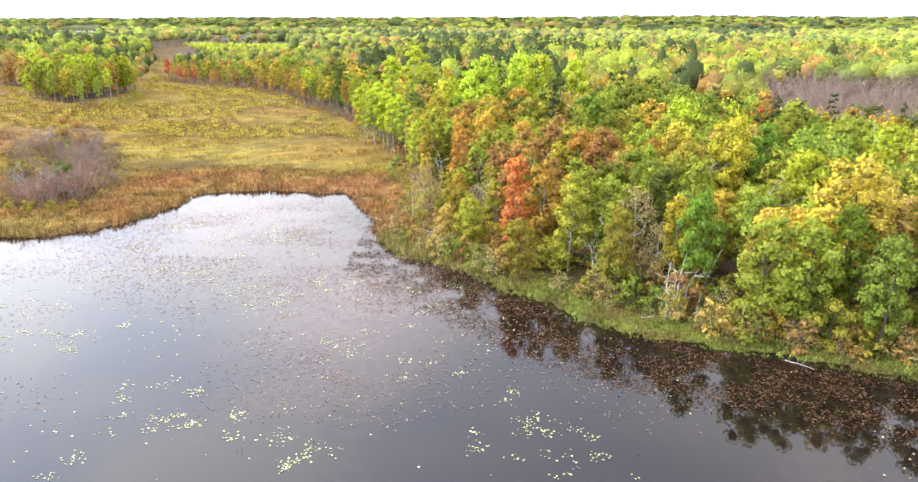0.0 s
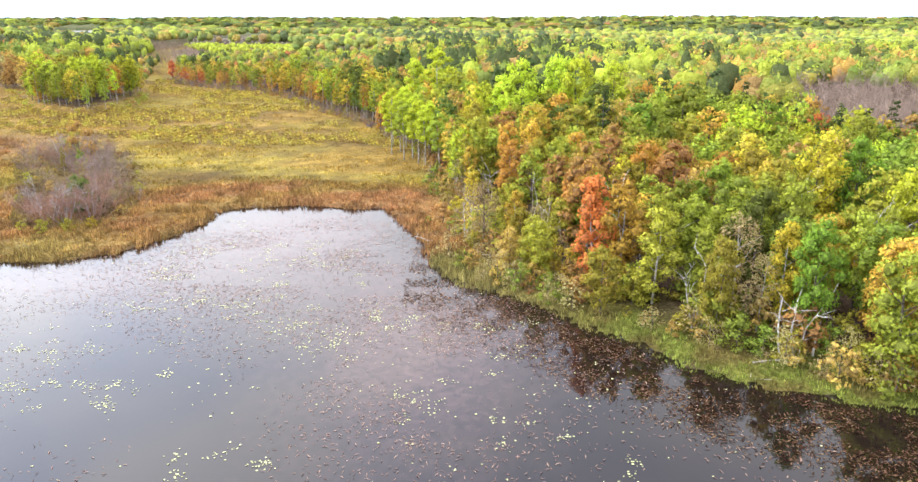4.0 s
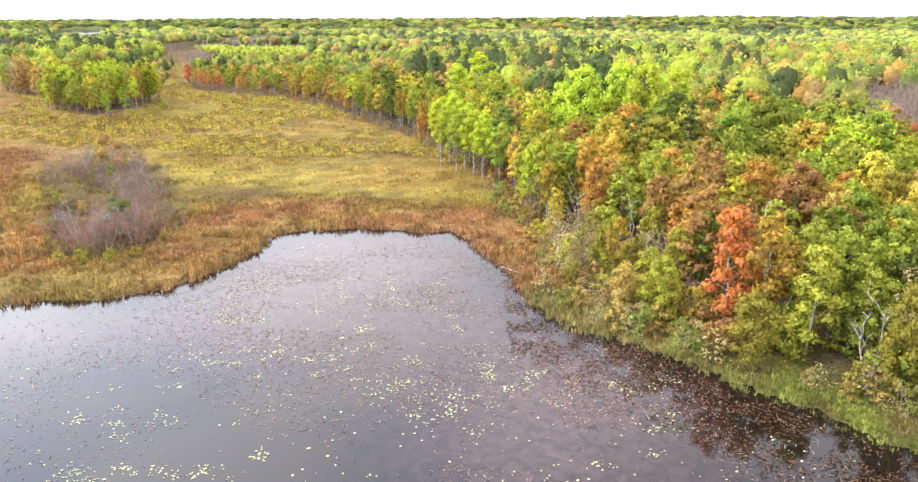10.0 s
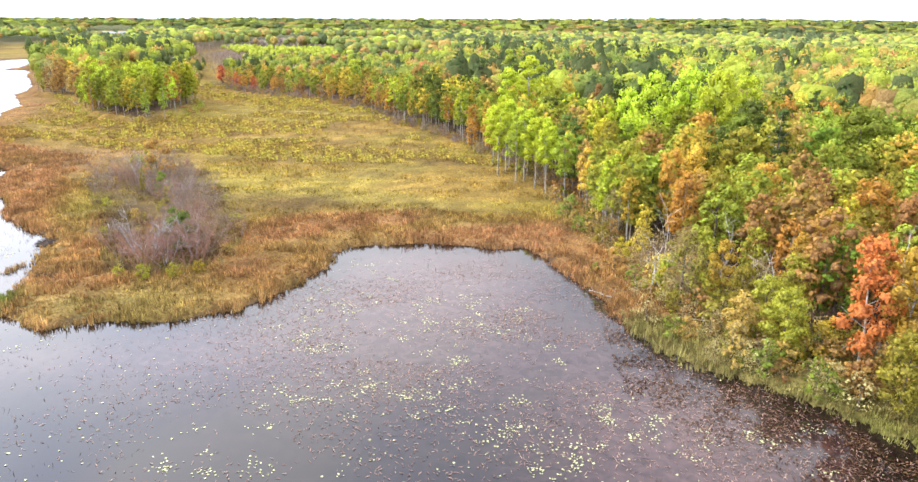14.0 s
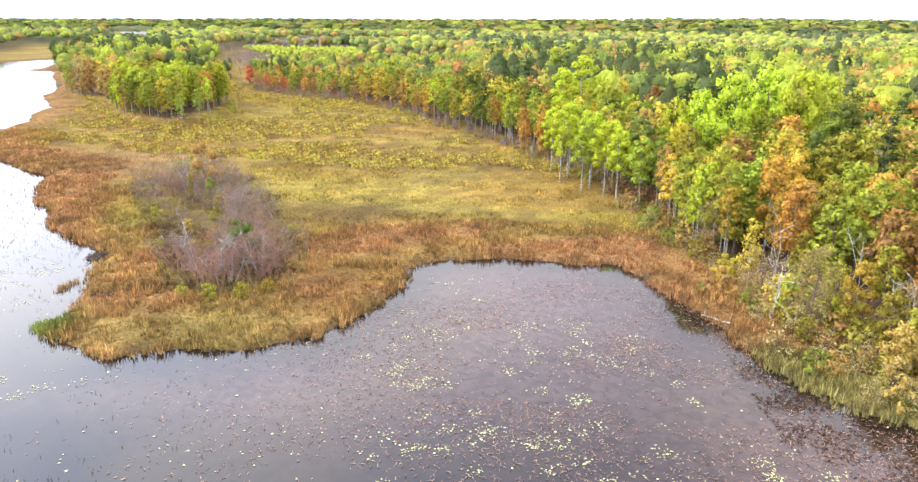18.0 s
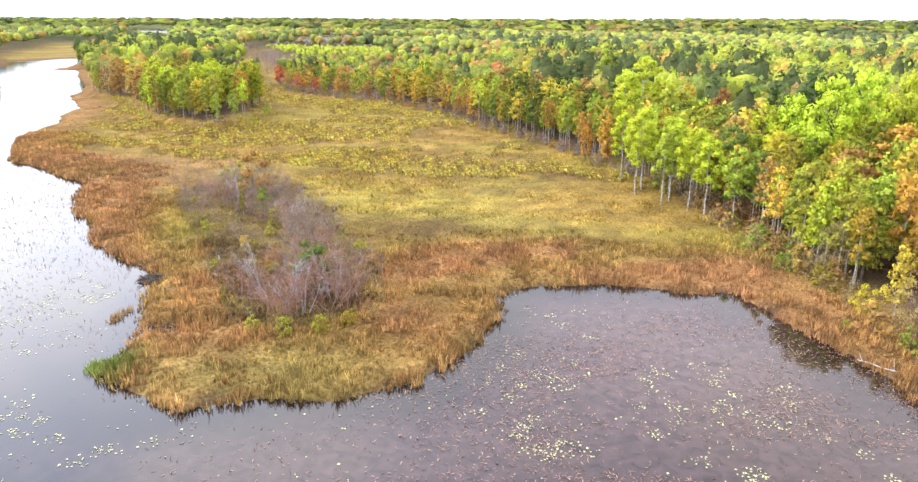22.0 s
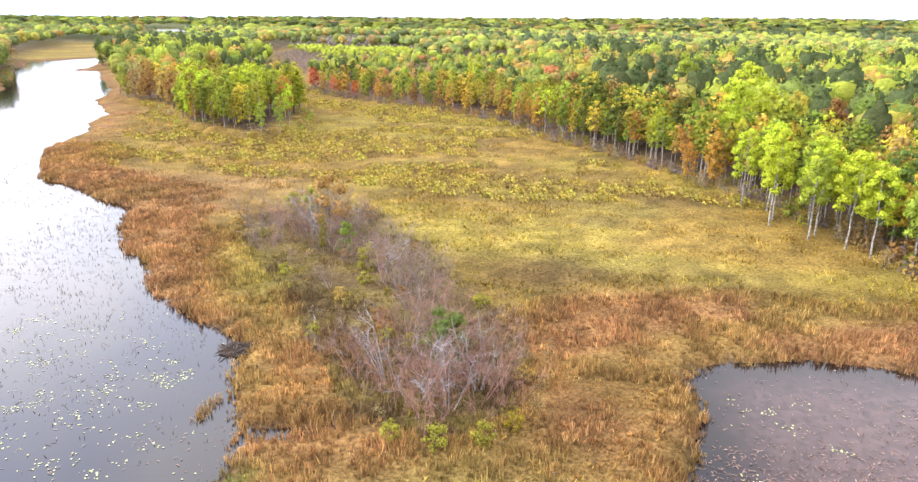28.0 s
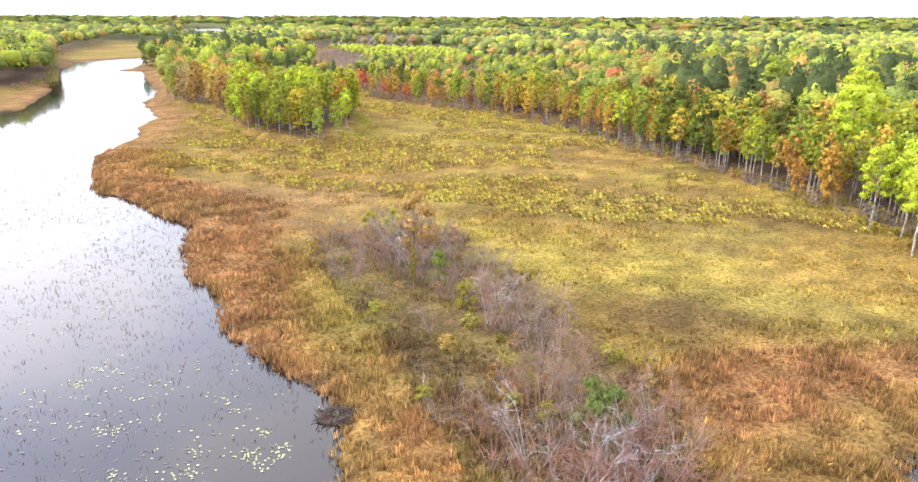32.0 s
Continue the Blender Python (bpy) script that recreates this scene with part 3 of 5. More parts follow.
def template(form, color, variant, fine):
    key = (form, color, variant, fine)
    if key in TEMPLATE:
        return TEMPLATE[key]
    r = np.random.default_rng(hash_of(key))
    h, rad = {"round": (15, 4.0), "aspen": (16, 2.9), "birch": (14, 3.0), "pine": (20, 3.4), "bushy": (5, 2.6)}[form]
    count, size = {2: (2600, 0.44), 1: (1000, 0.60), 0: (280, 0.98)}[fine]
    if form in ("aspen", "birch"):
        count, size = int(count * 0.75), size * 0.9
    if form == "bushy":
        count, size = int(count * 0.5), size * 0.62
    if form == "pine":
        count, size = int(count * 0.9), size * 1.05
    if color in ("tan", "mauve"):
        count, size = int(count * 1.1), size * 0.62
    lobes = crown_lobes(form, h, rad, r)
    c, o = crown_points(form, h, rad, count, r, lobes)
    v, f = leaves(c, o, size, r, 0.35 if form == "birch" else 0.1)
    outer, facing = len(f), np.repeat(o + (0, 0, 0.15) + 0.30 * c / (0.5 * h) * (1, 1, 0), 4, 0)
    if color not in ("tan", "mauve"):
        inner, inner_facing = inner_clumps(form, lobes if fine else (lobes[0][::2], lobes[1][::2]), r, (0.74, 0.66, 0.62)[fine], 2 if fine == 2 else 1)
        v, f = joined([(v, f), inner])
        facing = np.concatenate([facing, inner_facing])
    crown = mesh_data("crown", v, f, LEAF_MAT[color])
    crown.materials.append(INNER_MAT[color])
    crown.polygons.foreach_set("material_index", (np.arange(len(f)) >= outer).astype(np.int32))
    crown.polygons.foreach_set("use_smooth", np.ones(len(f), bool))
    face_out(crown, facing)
    bark = PALE_BARK if form in ("aspen", "birch") else BROWN_BARK
    stem, limbs = trunk_parts(form, h, rad, r, {"aspen": 0.14, "birch": 0.13, "bushy": 0.06}.get(form, 0.22), fine)
    own = [mesh_data("limb", v, f, bark) for v, f in limbs] if fine == 2 and form != "bushy" else []
    TEMPLATE[key] = (h, rad, mesh_data("trunk", *(stem if own else joined([stem, *limbs])), bark), crown, own)
    return TEMPLATE[key]


def hash_of(key):
    return sum(ord(ch) * (i + 1) for i, ch in enumerate(str(key))) % 100003


def ground_z(x, y):
    x, y = np.array([float(x)]), np.array([float(y)])
    d = shore(x, y)
    wood = wooded(x, y)[0]
    z = np.clip(d * 0.5, -1.6, 0.2)
    if wood:
        z = z + np.clip(line_distance(FOREST_EDGE, x, y) * 0.06, 0, 2.0) * np.clip(d * 0.1, 0, 1)
    elif x[0] < -19 or y[0] > 112:
        z = z + 0.5 * smooth(d, 0.2, 1.6) * (1 - smooth(d, 14, 30))
    return float(z[0]) - 0.08


PLANTED = []
tree_rng = np.random.default_rng(21)


def plant(x, y, h, form, color, width=1.0, fine=2, group="trees of the wood", called=""):
    r = tree_rng
    h0, rad0, trunk, crown, limbs = template(form, color, int(r.integers(0, 3)), fine)
    s = h / h0
    m = Matrix.LocRotScale((x, y, ground_z(x, y) - 0.05), Euler((0, 0, r.uniform(0, 6.28))), (s * width, s * width, s))
    name = SPECIES.get(color, "maple_tree") if form == "round" else CATEGORY[form]
    name = called or name
    base = new(name)
    base.matrix_basis = m
    tagged(base, WORDS[color] + " " + KIND_WORDS[form], name.replace("_", " "), group)
    stem = part("trunk", trunk, base)
    for limb in limbs:
        part("limb", limb, stem)
    part("crown", crown, base)
    PLANTED.append((x, y, rad0 * s * width))
    return base

# single trees that stand out along the edge of the wood
for x, y, h, form, color, width in (
    (3, 99.5, 15.4, "birch", "red", 0.95), (6.5, 98.5, 15, "birch", "gold", 1.1), (-6, 146, 15, "birch", "orange", 0.9), (-6, 137, 13, "birch", "orange", 1.0),
    (6, 138, 14, "round", "orange", 0.85), (16, 126, 14, "round", "orange", 0.9), (-1, 151, 14, "round", "orange", 0.8), (-13, 244, 17, "round", "gold", 0.7),
    (-8, 163, 14, "round", "rust", 0.8), (-3, 247, 15, "round", "rust", 0.9), (5, 115, 13, "birch", "gold", 1.2), (42, 83, 19, "round", "gold", 1.05),
):
    plant(x, y, h, form, color, width)
for x, y, h, form, color, width in (
    (-1, 185, 24, "round", "lime", 0.85), (9, 194, 24, "round", "lime", 0.85), (13, 186, 24, "round", "lime", 0.75), (-5, 192, 20, "round", "lime", 0.8), (25, 203, 22, "round", "lime", 0.85),
    (45, 164, 18, "round", "spring", 0.9), (33, 164, 19, "round", "green", 1.25), (13, 171, 16, "round", "green", 1.0), (20, 165, 16, "round", "olive", 0.85), (29, 169, 18, "round", "spring", 0.8),
    (16, 174, 19, "round", "deep", 1.0), (-1, 138, 13, "round", "olive", 0.9), (12, 119, 12, "round", "olive", 1.0), (3, 91.5, 9, "round", "olive", 1.05), (-4, 102, 9, "round", "olive", 1.0),
):
    plant(x, y, h, form, color, width)
for x, y, h, form, color, width in (
    (36.5, 110, 18.5, "round", "yellow", 0.8), (22.5, 86.5, 13, "birch", "yellow", 0.9), (15, 85.5, 12, "round", "olive", 0.7), (42.5, 111, 17, "round", "emerald", 0.85), (24, 82.5, 15, "round", "emerald", 0.7),
    (22, 94, 15, "round", "deep", 0.95), (42, 74, 12, "round", "deep", 0.9), (40, 79, 14, "round", "emerald", 0.8), (29.5, 75.5, 14.5, "round", "spring", 0.95), (33.5, 74.5, 14.2, "round", "spring", 0.9),
    (40.5, 70.5, 13.5, "round", "green", 0.8), (47, 70.5, 15, "round", "emerald", 0.8), (53.5, 70, 15, "round", "deep", 0.85), (61, 145, 16, "round", "spring", 0.9), (61, 123, 17, "round", "spring", 1.0), (33, 86, 13, "round", "green", 0.9), (36, 72, 6, "bushy", "olive", 0.9), (10, 94, 13, "birch", "olive", 1.1),
):
    plant(x, y, h, form, color, width)
for x, y, h, form, color, width in (
    (-12, 179, 15, "birch", "yellow", 1.1), (-13.5, 162, 13, "round", "olive", 0.8), (-6, 117, 9, "birch", "gold", 1.0), (17.5, 87.5, 14, "birch", "tan", 1.15), (20, 86, 10, "birch", "tan", 1.0),
    (26, 77.5, 5, "bushy", "tan", 0.8), (-15, 145, 9, "round", "tan", 0.9), (-11, 117, 11, "round", "tan", 0.9), (-3, 113, 8, "round", "tan", 1.0), (-13, 127, 8, "bushy", "tan", 0.8),
    (-15.5, 134, 4, "bushy", "yellow", 0.9), (-12, 122, 6, "bushy", "tan", 0.9), (-36, 223, 12, "round", "orange", 0.75), (-24, 247, 23.8, "aspen", "lime", 1.25), (-28, 295, 23, "aspen", "spring", 1.1),
):
    plant(x, y, h, form, color, width)
for x, y, h, form, color, width in (
    (-41, 226, 9, "round", "orange", 0.8), (-44, 240, 13, "aspen", "green", 1.1), (-38, 250, 16, "round", "deep", 1.0), (-30, 258, 16, "round", "deep", 1.1), (-20, 222, 15, "round", "deep", 1.2),
    (-12, 214, 15, "round", "green", 1.2), (-50, 254, 13, "aspen", "olive", 1.1), (-58, 265, 13, "aspen", "gold", 1.2), (-66, 277, 12, "aspen", "green", 1.1), (-73, 290, 11, "round", "orange", 0.9),
    (-84, 310, 12, "round", "rust", 0.9), (-92, 322, 12, "aspen", "olive", 1.1), (-106, 340, 10, "round", "orange", 0.9), (-114, 345, 11, "round", "green", 1.0), (-122, 350, 9, "round", "rust", 0.9),
):
    plant(x, y, h, form, color, width, 1)
for x, y, h, color in ((-138, 362, 8, "orange"), (-145, 366, 9, "green"), (-151, 371, 8, "red"), (-157, 376, 8, "orange"), (-163, 381, 9, "red"), (-170, 388, 8, "rust"), (-178, 402, 11, "red"), (-182, 410, 10, "red"), (-130, 358, 10, "spring"), (-148, 376, 10, "spring")):
    plant(x, y, h, "round", color, 0.9, 0)
# the front of the wooded point
for x, y, h, form, color, width in (
    (-153, 265, 11, "aspen", "spring", 0.9), (-157, 267, 12, "aspen", "green", 0.85), (-162, 267.5, 10, "aspen", "olive", 0.9), (-166, 270, 12, "aspen", "spring", 0.9), (-150, 272, 12, "aspen", "spring", 1.0),
    (-149.5, 280, 13, "aspen", "lime", 0.9), (-171, 273.5, 10, "birch", "olive", 0.9), (-176, 277, 12, "aspen", "green", 1.0), (-181, 282, 9, "round", "orange", 0.7), (-185, 288, 10, "birch", "spring", 0.9),
    (-190, 295, 9, "round", "olive", 0.8), (-196, 303, 8, "round", "red", 0.55), (-202, 310, 9, "round", "tan", 0.9), (-209, 321, 9, "round", "rust", 0.8), (-217, 329, 9, "round", "tan", 1.0), (-227, 334, 8, "round", "rust", 0.9),
    (-237, 341, 9, "round", "olive", 0.9), (-247, 353, 9, "round", "tan", 0.9), (-255, 368, 12, "round", "lime", 0.8), (-344, 509, 14, "round", "deep", 1.0), (-354, 515, 14, "round", "green", 1.0), (-360, 524, 13, "round", "tan", 1.0)):
    plant(x, y, h, form, color, width, 1, "trees of the wooded point")
# the stand of lime-yellow aspens at the marsh
for x, y, h, color in (
    (-34, 193, 17, "lime"), (-31, 203, 17, "lime"), (-28, 188, 17, "lime"), (-26, 181, 16, "lime"), (-32, 197, 15, "lime"), (-30, 185.5, 15, "spring"), (-24, 177, 15, "lime"),
    (-19, 197, 13, "spring"), (-27, 194, 16, "spring"), (-35, 206, 15, "lime"), (-31, 234, 22, "lime"), (-23.5, 186, 15, "lime"), (-20.5, 172, 14, "spring"),
):
    plant(x, y, h, "aspen", color, 1.05, group="aspens at the marsh edge")

edge_rng = np.random.default_rng(90)
for k in range(120):
    t = 13.2 + 9.0 * (k + edge_rng.random()) / 120
    i = int(t)
    px, py = FOREST_EDGE[i] + (FOREST_EDGE[i + 1] - FOREST_EDGE[i]) * (t - i) + (edge_rng.uniform(0.8, 5.5), edge_rng.uniform(0, 2))
    plant(px, py, edge_rng.uniform(9.5, 14.5) * (0.85 if py > 250 else 1.0), "aspen", edge_rng.choice(["spring", "green", "olive", "spring", "lime", "gold", "green", "orange", "deep", "rust"]), edge_rng.uniform(0.75, 1.0), 1 if py < 190 else 0, "aspens at the marsh edge")

# bushes under the trees at the water's edge
bush_rng = np.random.default_rng(77)
for k in range(200):
    t = bush_rng.uniform(3, 16.9)
    i = int(t)
    px, py = FOREST_EDGE[i] + (FOREST_EDGE[i + 1] - FOREST_EDGE[i]) * (t - i) + bush_rng.normal(0, 1.7, 2) + (-0.3, -0.6)
    if shore(np.array([px]), np.array([py]))[0] > 2.0:
        plant(px, py, bush_rng.uniform(1.2, 4.6), "bushy", bush_rng.choice(["tan", "rust", "rust", "olive", "green", "tan", "tan"]), bush_rng.uniform(0.8, 1.2), 0 if k % 3 else 1, "bushes at the water's edge")

for k in range(92):
    t = bush_rng.uniform(3, 11.9)
    i = int(t)
    px, py = FOREST_EDGE[i] + (FOREST_EDGE[i + 1] - FOREST_EDGE[i]) * (t - i) + (bush_rng.uniform(0.5, 6), bush_rng.uniform(0.5, 7))
    plant(px, py, bush_rng.uniform(2.5, 6), "bushy", bush_rng.choice(["olive", "green", "rust", "tan", "spring", "gold", "olive"]), bush_rng.uniform(0.8, 1.1), 1, "bushes under the trees")

CHOICES = ["lime", "spring", "green", "deep", "emerald", "olive", "yellow", "gold", "orange", "rust", "red", "pine"]


def weights(x, y):
    """How common each colour is at a place of the wood."""
    n1, n2 = fbm(x, y, 70, 3, 21), fbm(x, y, 45, 3, 33)
    w = np.stack([0.45 + 1.9 * smooth(n1, 0.50, 0.66), 1.5 + 0 * n1, 1.6 + 0 * n1, 0.8 + 1.3 * smooth(n2, 0.52, 0.66), 0.6 + 0 * n1, 1.4 + 0 * n1, 0.35 + 0.6 * smooth(n1, 0.5, 0.65),
                  0.5 + 0.9 * (1 - smooth(n1, 0.36, 0.5)), 0.4 + 1.1 * (1 - smooth(n1, 0.34, 0.48)), 0.45 + 0.9 * (1 - smooth(n1, 0.34, 0.48)), 0.07 + 0 * n1,
                  0.05 + 2.6 * smooth(n2, 0.56, 0.66)], 1)
    near_orange = near_spot(x, y, 0, 135, 26, 42)
    w[:, 7:10] *= (1 + np.array([2.0, 0.7, 0.3])[None] * near_orange[:, None])
    w[:, 2:5] *= (1 - 0.55 * near_orange)[:, None]
    w[:, 0] *= 1 - 0.8 * near_orange
    w[:, 11] *= 1 - 0.95 * near_spot(x, y, 30, 110, 60, 60)
    w[:, 0] *= 1 - 0.4 * near_spot(x, y, 30, 130, 75, 75)
    w[:, 3:5] *= (1 - 0.6 * near_spot(x, y, 30, 130, 75, 75))[:, None]
    w[:, 10] *= 1 - near_spot(x, y, 20, 110, 60, 60)
    w[:, 11] = np.where(y > 520, 0.02 + 2.2 * smooth(fbm(x, y, 170, 3, 37), 0.55, 0.66), w[:, 11])
    w[:, 6:11] *= (1 - 0.55 * smooth(y, 300, 520))[:, None]
    w[:, 1] *= 1 + 0.9 * near_spot(x, y, 50, 145, 35, 55)
    w[:, 4] *= 1 + 1.2 * near_spot(x, y, 50, 145, 35, 55)
    w[:, 7] *= 1 - 0.5 * near_spot(x, y, 50, 145, 35, 55)
    row = near_spot(x, y, -150, 372, 60, 26, -0.7)
    w[:, 8:11] *= (1 + 3.5 * row)[:, None]
    for px, py, pr in ((-6, 352, 22), (-5, 278, 20), (-8, 509, 30), (61, 433, 26), (-80, 448, 14), (2, 207, 12), (20, 300, 22), (-300, 500, 26), (15, 238, 16), (-35, 330, 20), (50, 250, 14), (-390, 640, 40)):
        w[:, 11] += 6.0 * near_spot(x, y, px, py, pr, pr)
    w[:, 2:4] *= (1 + 1.5 * inside(WEST_WOOD, x, y))[:, None]
    w[:, 11] *= line_distance(FOREST_EDGE, x, y) > 16
    w[:, 6] *= 1 - 0.7 * near_spot(x, y, 10, 100, 60, 60)
    w[:, 5:10] *= (1 + 0.6 * (line_distance(FOREST_EDGE, x, y) < 22) * (y > 190))[:, None]
    w[:, 0] *= 1 - 0.45 * (line_distance(FOREST_EDGE, x, y) < 22) * (y > 190)
    return w / w.sum(1, keepdims=True)


GREY_PATCHES = [np.array([(76, 188), (100, 172), (125, 190), (168, 262), (162, 292), (112, 294), (88, 230)]),
                np.array([(-213, 459), (-200, 470), (-205, 525), (-217, 558), (-255, 640), (-320, 750), (-345, 740), (-300, 640), (-250, 540), (-232, 484)]),
                np.array([(-310, 760), (-330, 820), (-342, 915), (-294, 986), (-164, 959), (-120, 860), (-149, 780), (-215, 740)])]


def in_grey(x, y):
    g = np.zeros(len(x), bool)
    for p in GREY_PATCHES:
        g |= inside(p, x, y)
    return g


def in_view(x, y, pad=30):
    """The fan of country that the flight looks into."""
    return (x + 45 < 0.70 * (y + 10) + 45 + pad) & (-x - 95 < 0.92 * (y - 20) + pad) & (y > 40)


def scatter(x0, x1, y0, y1, step, r, jitter=0.8):
    gx, gy = np.meshgrid(np.arange(x0, x1, step), np.arange(y0, y1, step * 0.87))
    gx = gx + (np.arange(gx.shape[0]) % 2)[:, None] * step / 2
    x, y = gx.ravel() + r.uniform(-0.5, 0.5, gx.size) * step * jitter, gy.ravel() + r.uniform(-0.5, 0.5, gx.size) * step * jitter
    return x, y


def fill_near_wood():
    """Every tree of the near wood and of the edges, each a thing of its own."""
    r = np.random.default_rng(5)
    x, y = scatter(-260, 150, 55, 420, 5.5, r)
    edge = line_distance(FOREST_EDGE, x, y)
    pen = inside(PENINSULA, x, y)
    ped = line_distance(PENINSULA, x, y, True)
    near = inside(FOREST, x, y) & (((y < 215) & (x < 118)) | (edge < 24))
    keep = (near & (edge > 1.2)) | (pen & (ped > 1) & (y < 350))
    keep &= in_view(x, y, 12) & ~in_grey(x, y) & (shore(x, y) > 3)
    x, y, edge, pen, ped = x[keep], y[keep], edge[keep], pen[keep], ped[keep]
    w = weights(x, y)
    for i in range(len(x)):
        if any((x[i] - px) ** 2 + (y[i] - py) ** 2 < (0.62 * pr + 1.7) ** 2 for px, py, pr in PLANTED[:122] if pr > 1.6):
            continue
        color = CHOICES[r.choice(len(CHOICES), p=w[i])]
        if pen[i] and ped[i] < 9 and r.random() < 0.2:
            continue
        rim = (edge[i] < 14 and not pen[i])
        if pen[i]:
            color = ["spring", "green", "olive", "orange", "lime", "gold", "rust", "emerald"][r.choice(8, p=[0.40, 0.08, 0.2, 0.06, 0.18, 0.05, 0.03, 0.0])]
            if x[i] < -192:
                color = ["rust", "olive", "tan", "orange", "spring"][r.choice(5, p=[0.25, 0.3, 0.15, 0.15, 0.15])]
        thicket = near_spot(x[i:i + 1], y[i:i + 1], -7, 114, 9, 22)[0] > 0.4 and not pen[i]
        if thicket:
            color = ["tan", "olive", "tan", "rust", "olive"][r.integers(0, 5)]
        h = (r.uniform(10, 16) if pen[i] else r.uniform(12.5, 18)) + (2.5 if color == "lime" else 0)
        form = "round"
        if color == "pine":
            form, h = "pine", r.uniform(17, 23)
        elif y[i] > 170 and (rim or pen[i]) and color in ("lime", "spring", "green", "olive", "yellow") and not (pen[i] and r.random() < 0.45):
            form, h = "aspen", r.uniform(12, 16.5)
        elif color in ("gold", "yellow", "orange") and r.random() < 0.5:
            form, h = "birch", r.uniform(10, 15)
        if y[i] < 130 and edge[i] < 9 and not pen[i]:
            h *= 0.9
        if y[i] < 150 and not pen[i]:
            h *= 0.86
        if x[i] > 50 and y[i] > 132:
            h *= 0.74
        if y[i] > 300 and not pen[i]:
            h *= 0.8 if x[i] > -120 else 0.62
        if pen[i] and y[i] > 325 and x[i] > -200:
            h *= 0.72
        if thicket:
            h *= 0.68
        if rim and color in ("orange", "rust", "red") and y[i] > 250:
            h *= 0.7
        far = math.hypot(x[i] + 45, y[i] - 45)
        plant(x[i], y[i], h, form, color, r.uniform(0.85, 1.15), 2 if far < (104 if x[i] > 15 and y[i] < 125 else 80) else 1 if far < 155 or (pen[i] and ped[i] < 25) else 0, "trees of the wood" if not pen[i] else "trees of the wooded point")


fill_near_wood()


def low_crown(form, count, size, seed, n):
    """Corners and faces of a crown seen from above: a lumpy dome, and loose leaf clumps over it. Also how many faces the dome has."""
    r = np.random.default_rng(seed)
    h, rad, mid, half = {"round": (15, 4.5, 0.62, 0.37), "pine": (20, 3.9, 0.56, 0.42)}[form]
    v, f = cube_ball(n)
    f = f[v[f][:, :, 2].mean(1) > -0.45]
    d = r.normal(0, 1, (13, 3))
    d[:, 2] = np.abs(d[:, 2]) * 0.8 + 0.1
    d /= np.linalg.norm(d, axis=1, keepdims=True)
    q = (0.56 + 0.36 * np.exp(-9 * (1 - v @ d.T)).max(1) + r.normal(0, 0.035, len(v)))[:, None] * v
    narrow = np.clip(1.0 - 0.35 * q[:, 2:], 0.4, 1.4) if form == "pine" else 1.0
    q = np.concatenate([q[:, :2] * rad * narrow, (mid + half * q[:, 2:]) * h], 1)
    c, o = crown_points(form, h, rad, count, r)
    keep = c[:, 2] > 0.45 * h
    lv, lf = leaves(c[keep], o[keep], size, r)
    v2, f2 = joined([(q, f), (lv, lf)])
    return v2 / (1, 1, h), f2, len(f), np.concatenate([v, np.repeat(o[keep] + (0, 0, 0.2), 4, 0)])


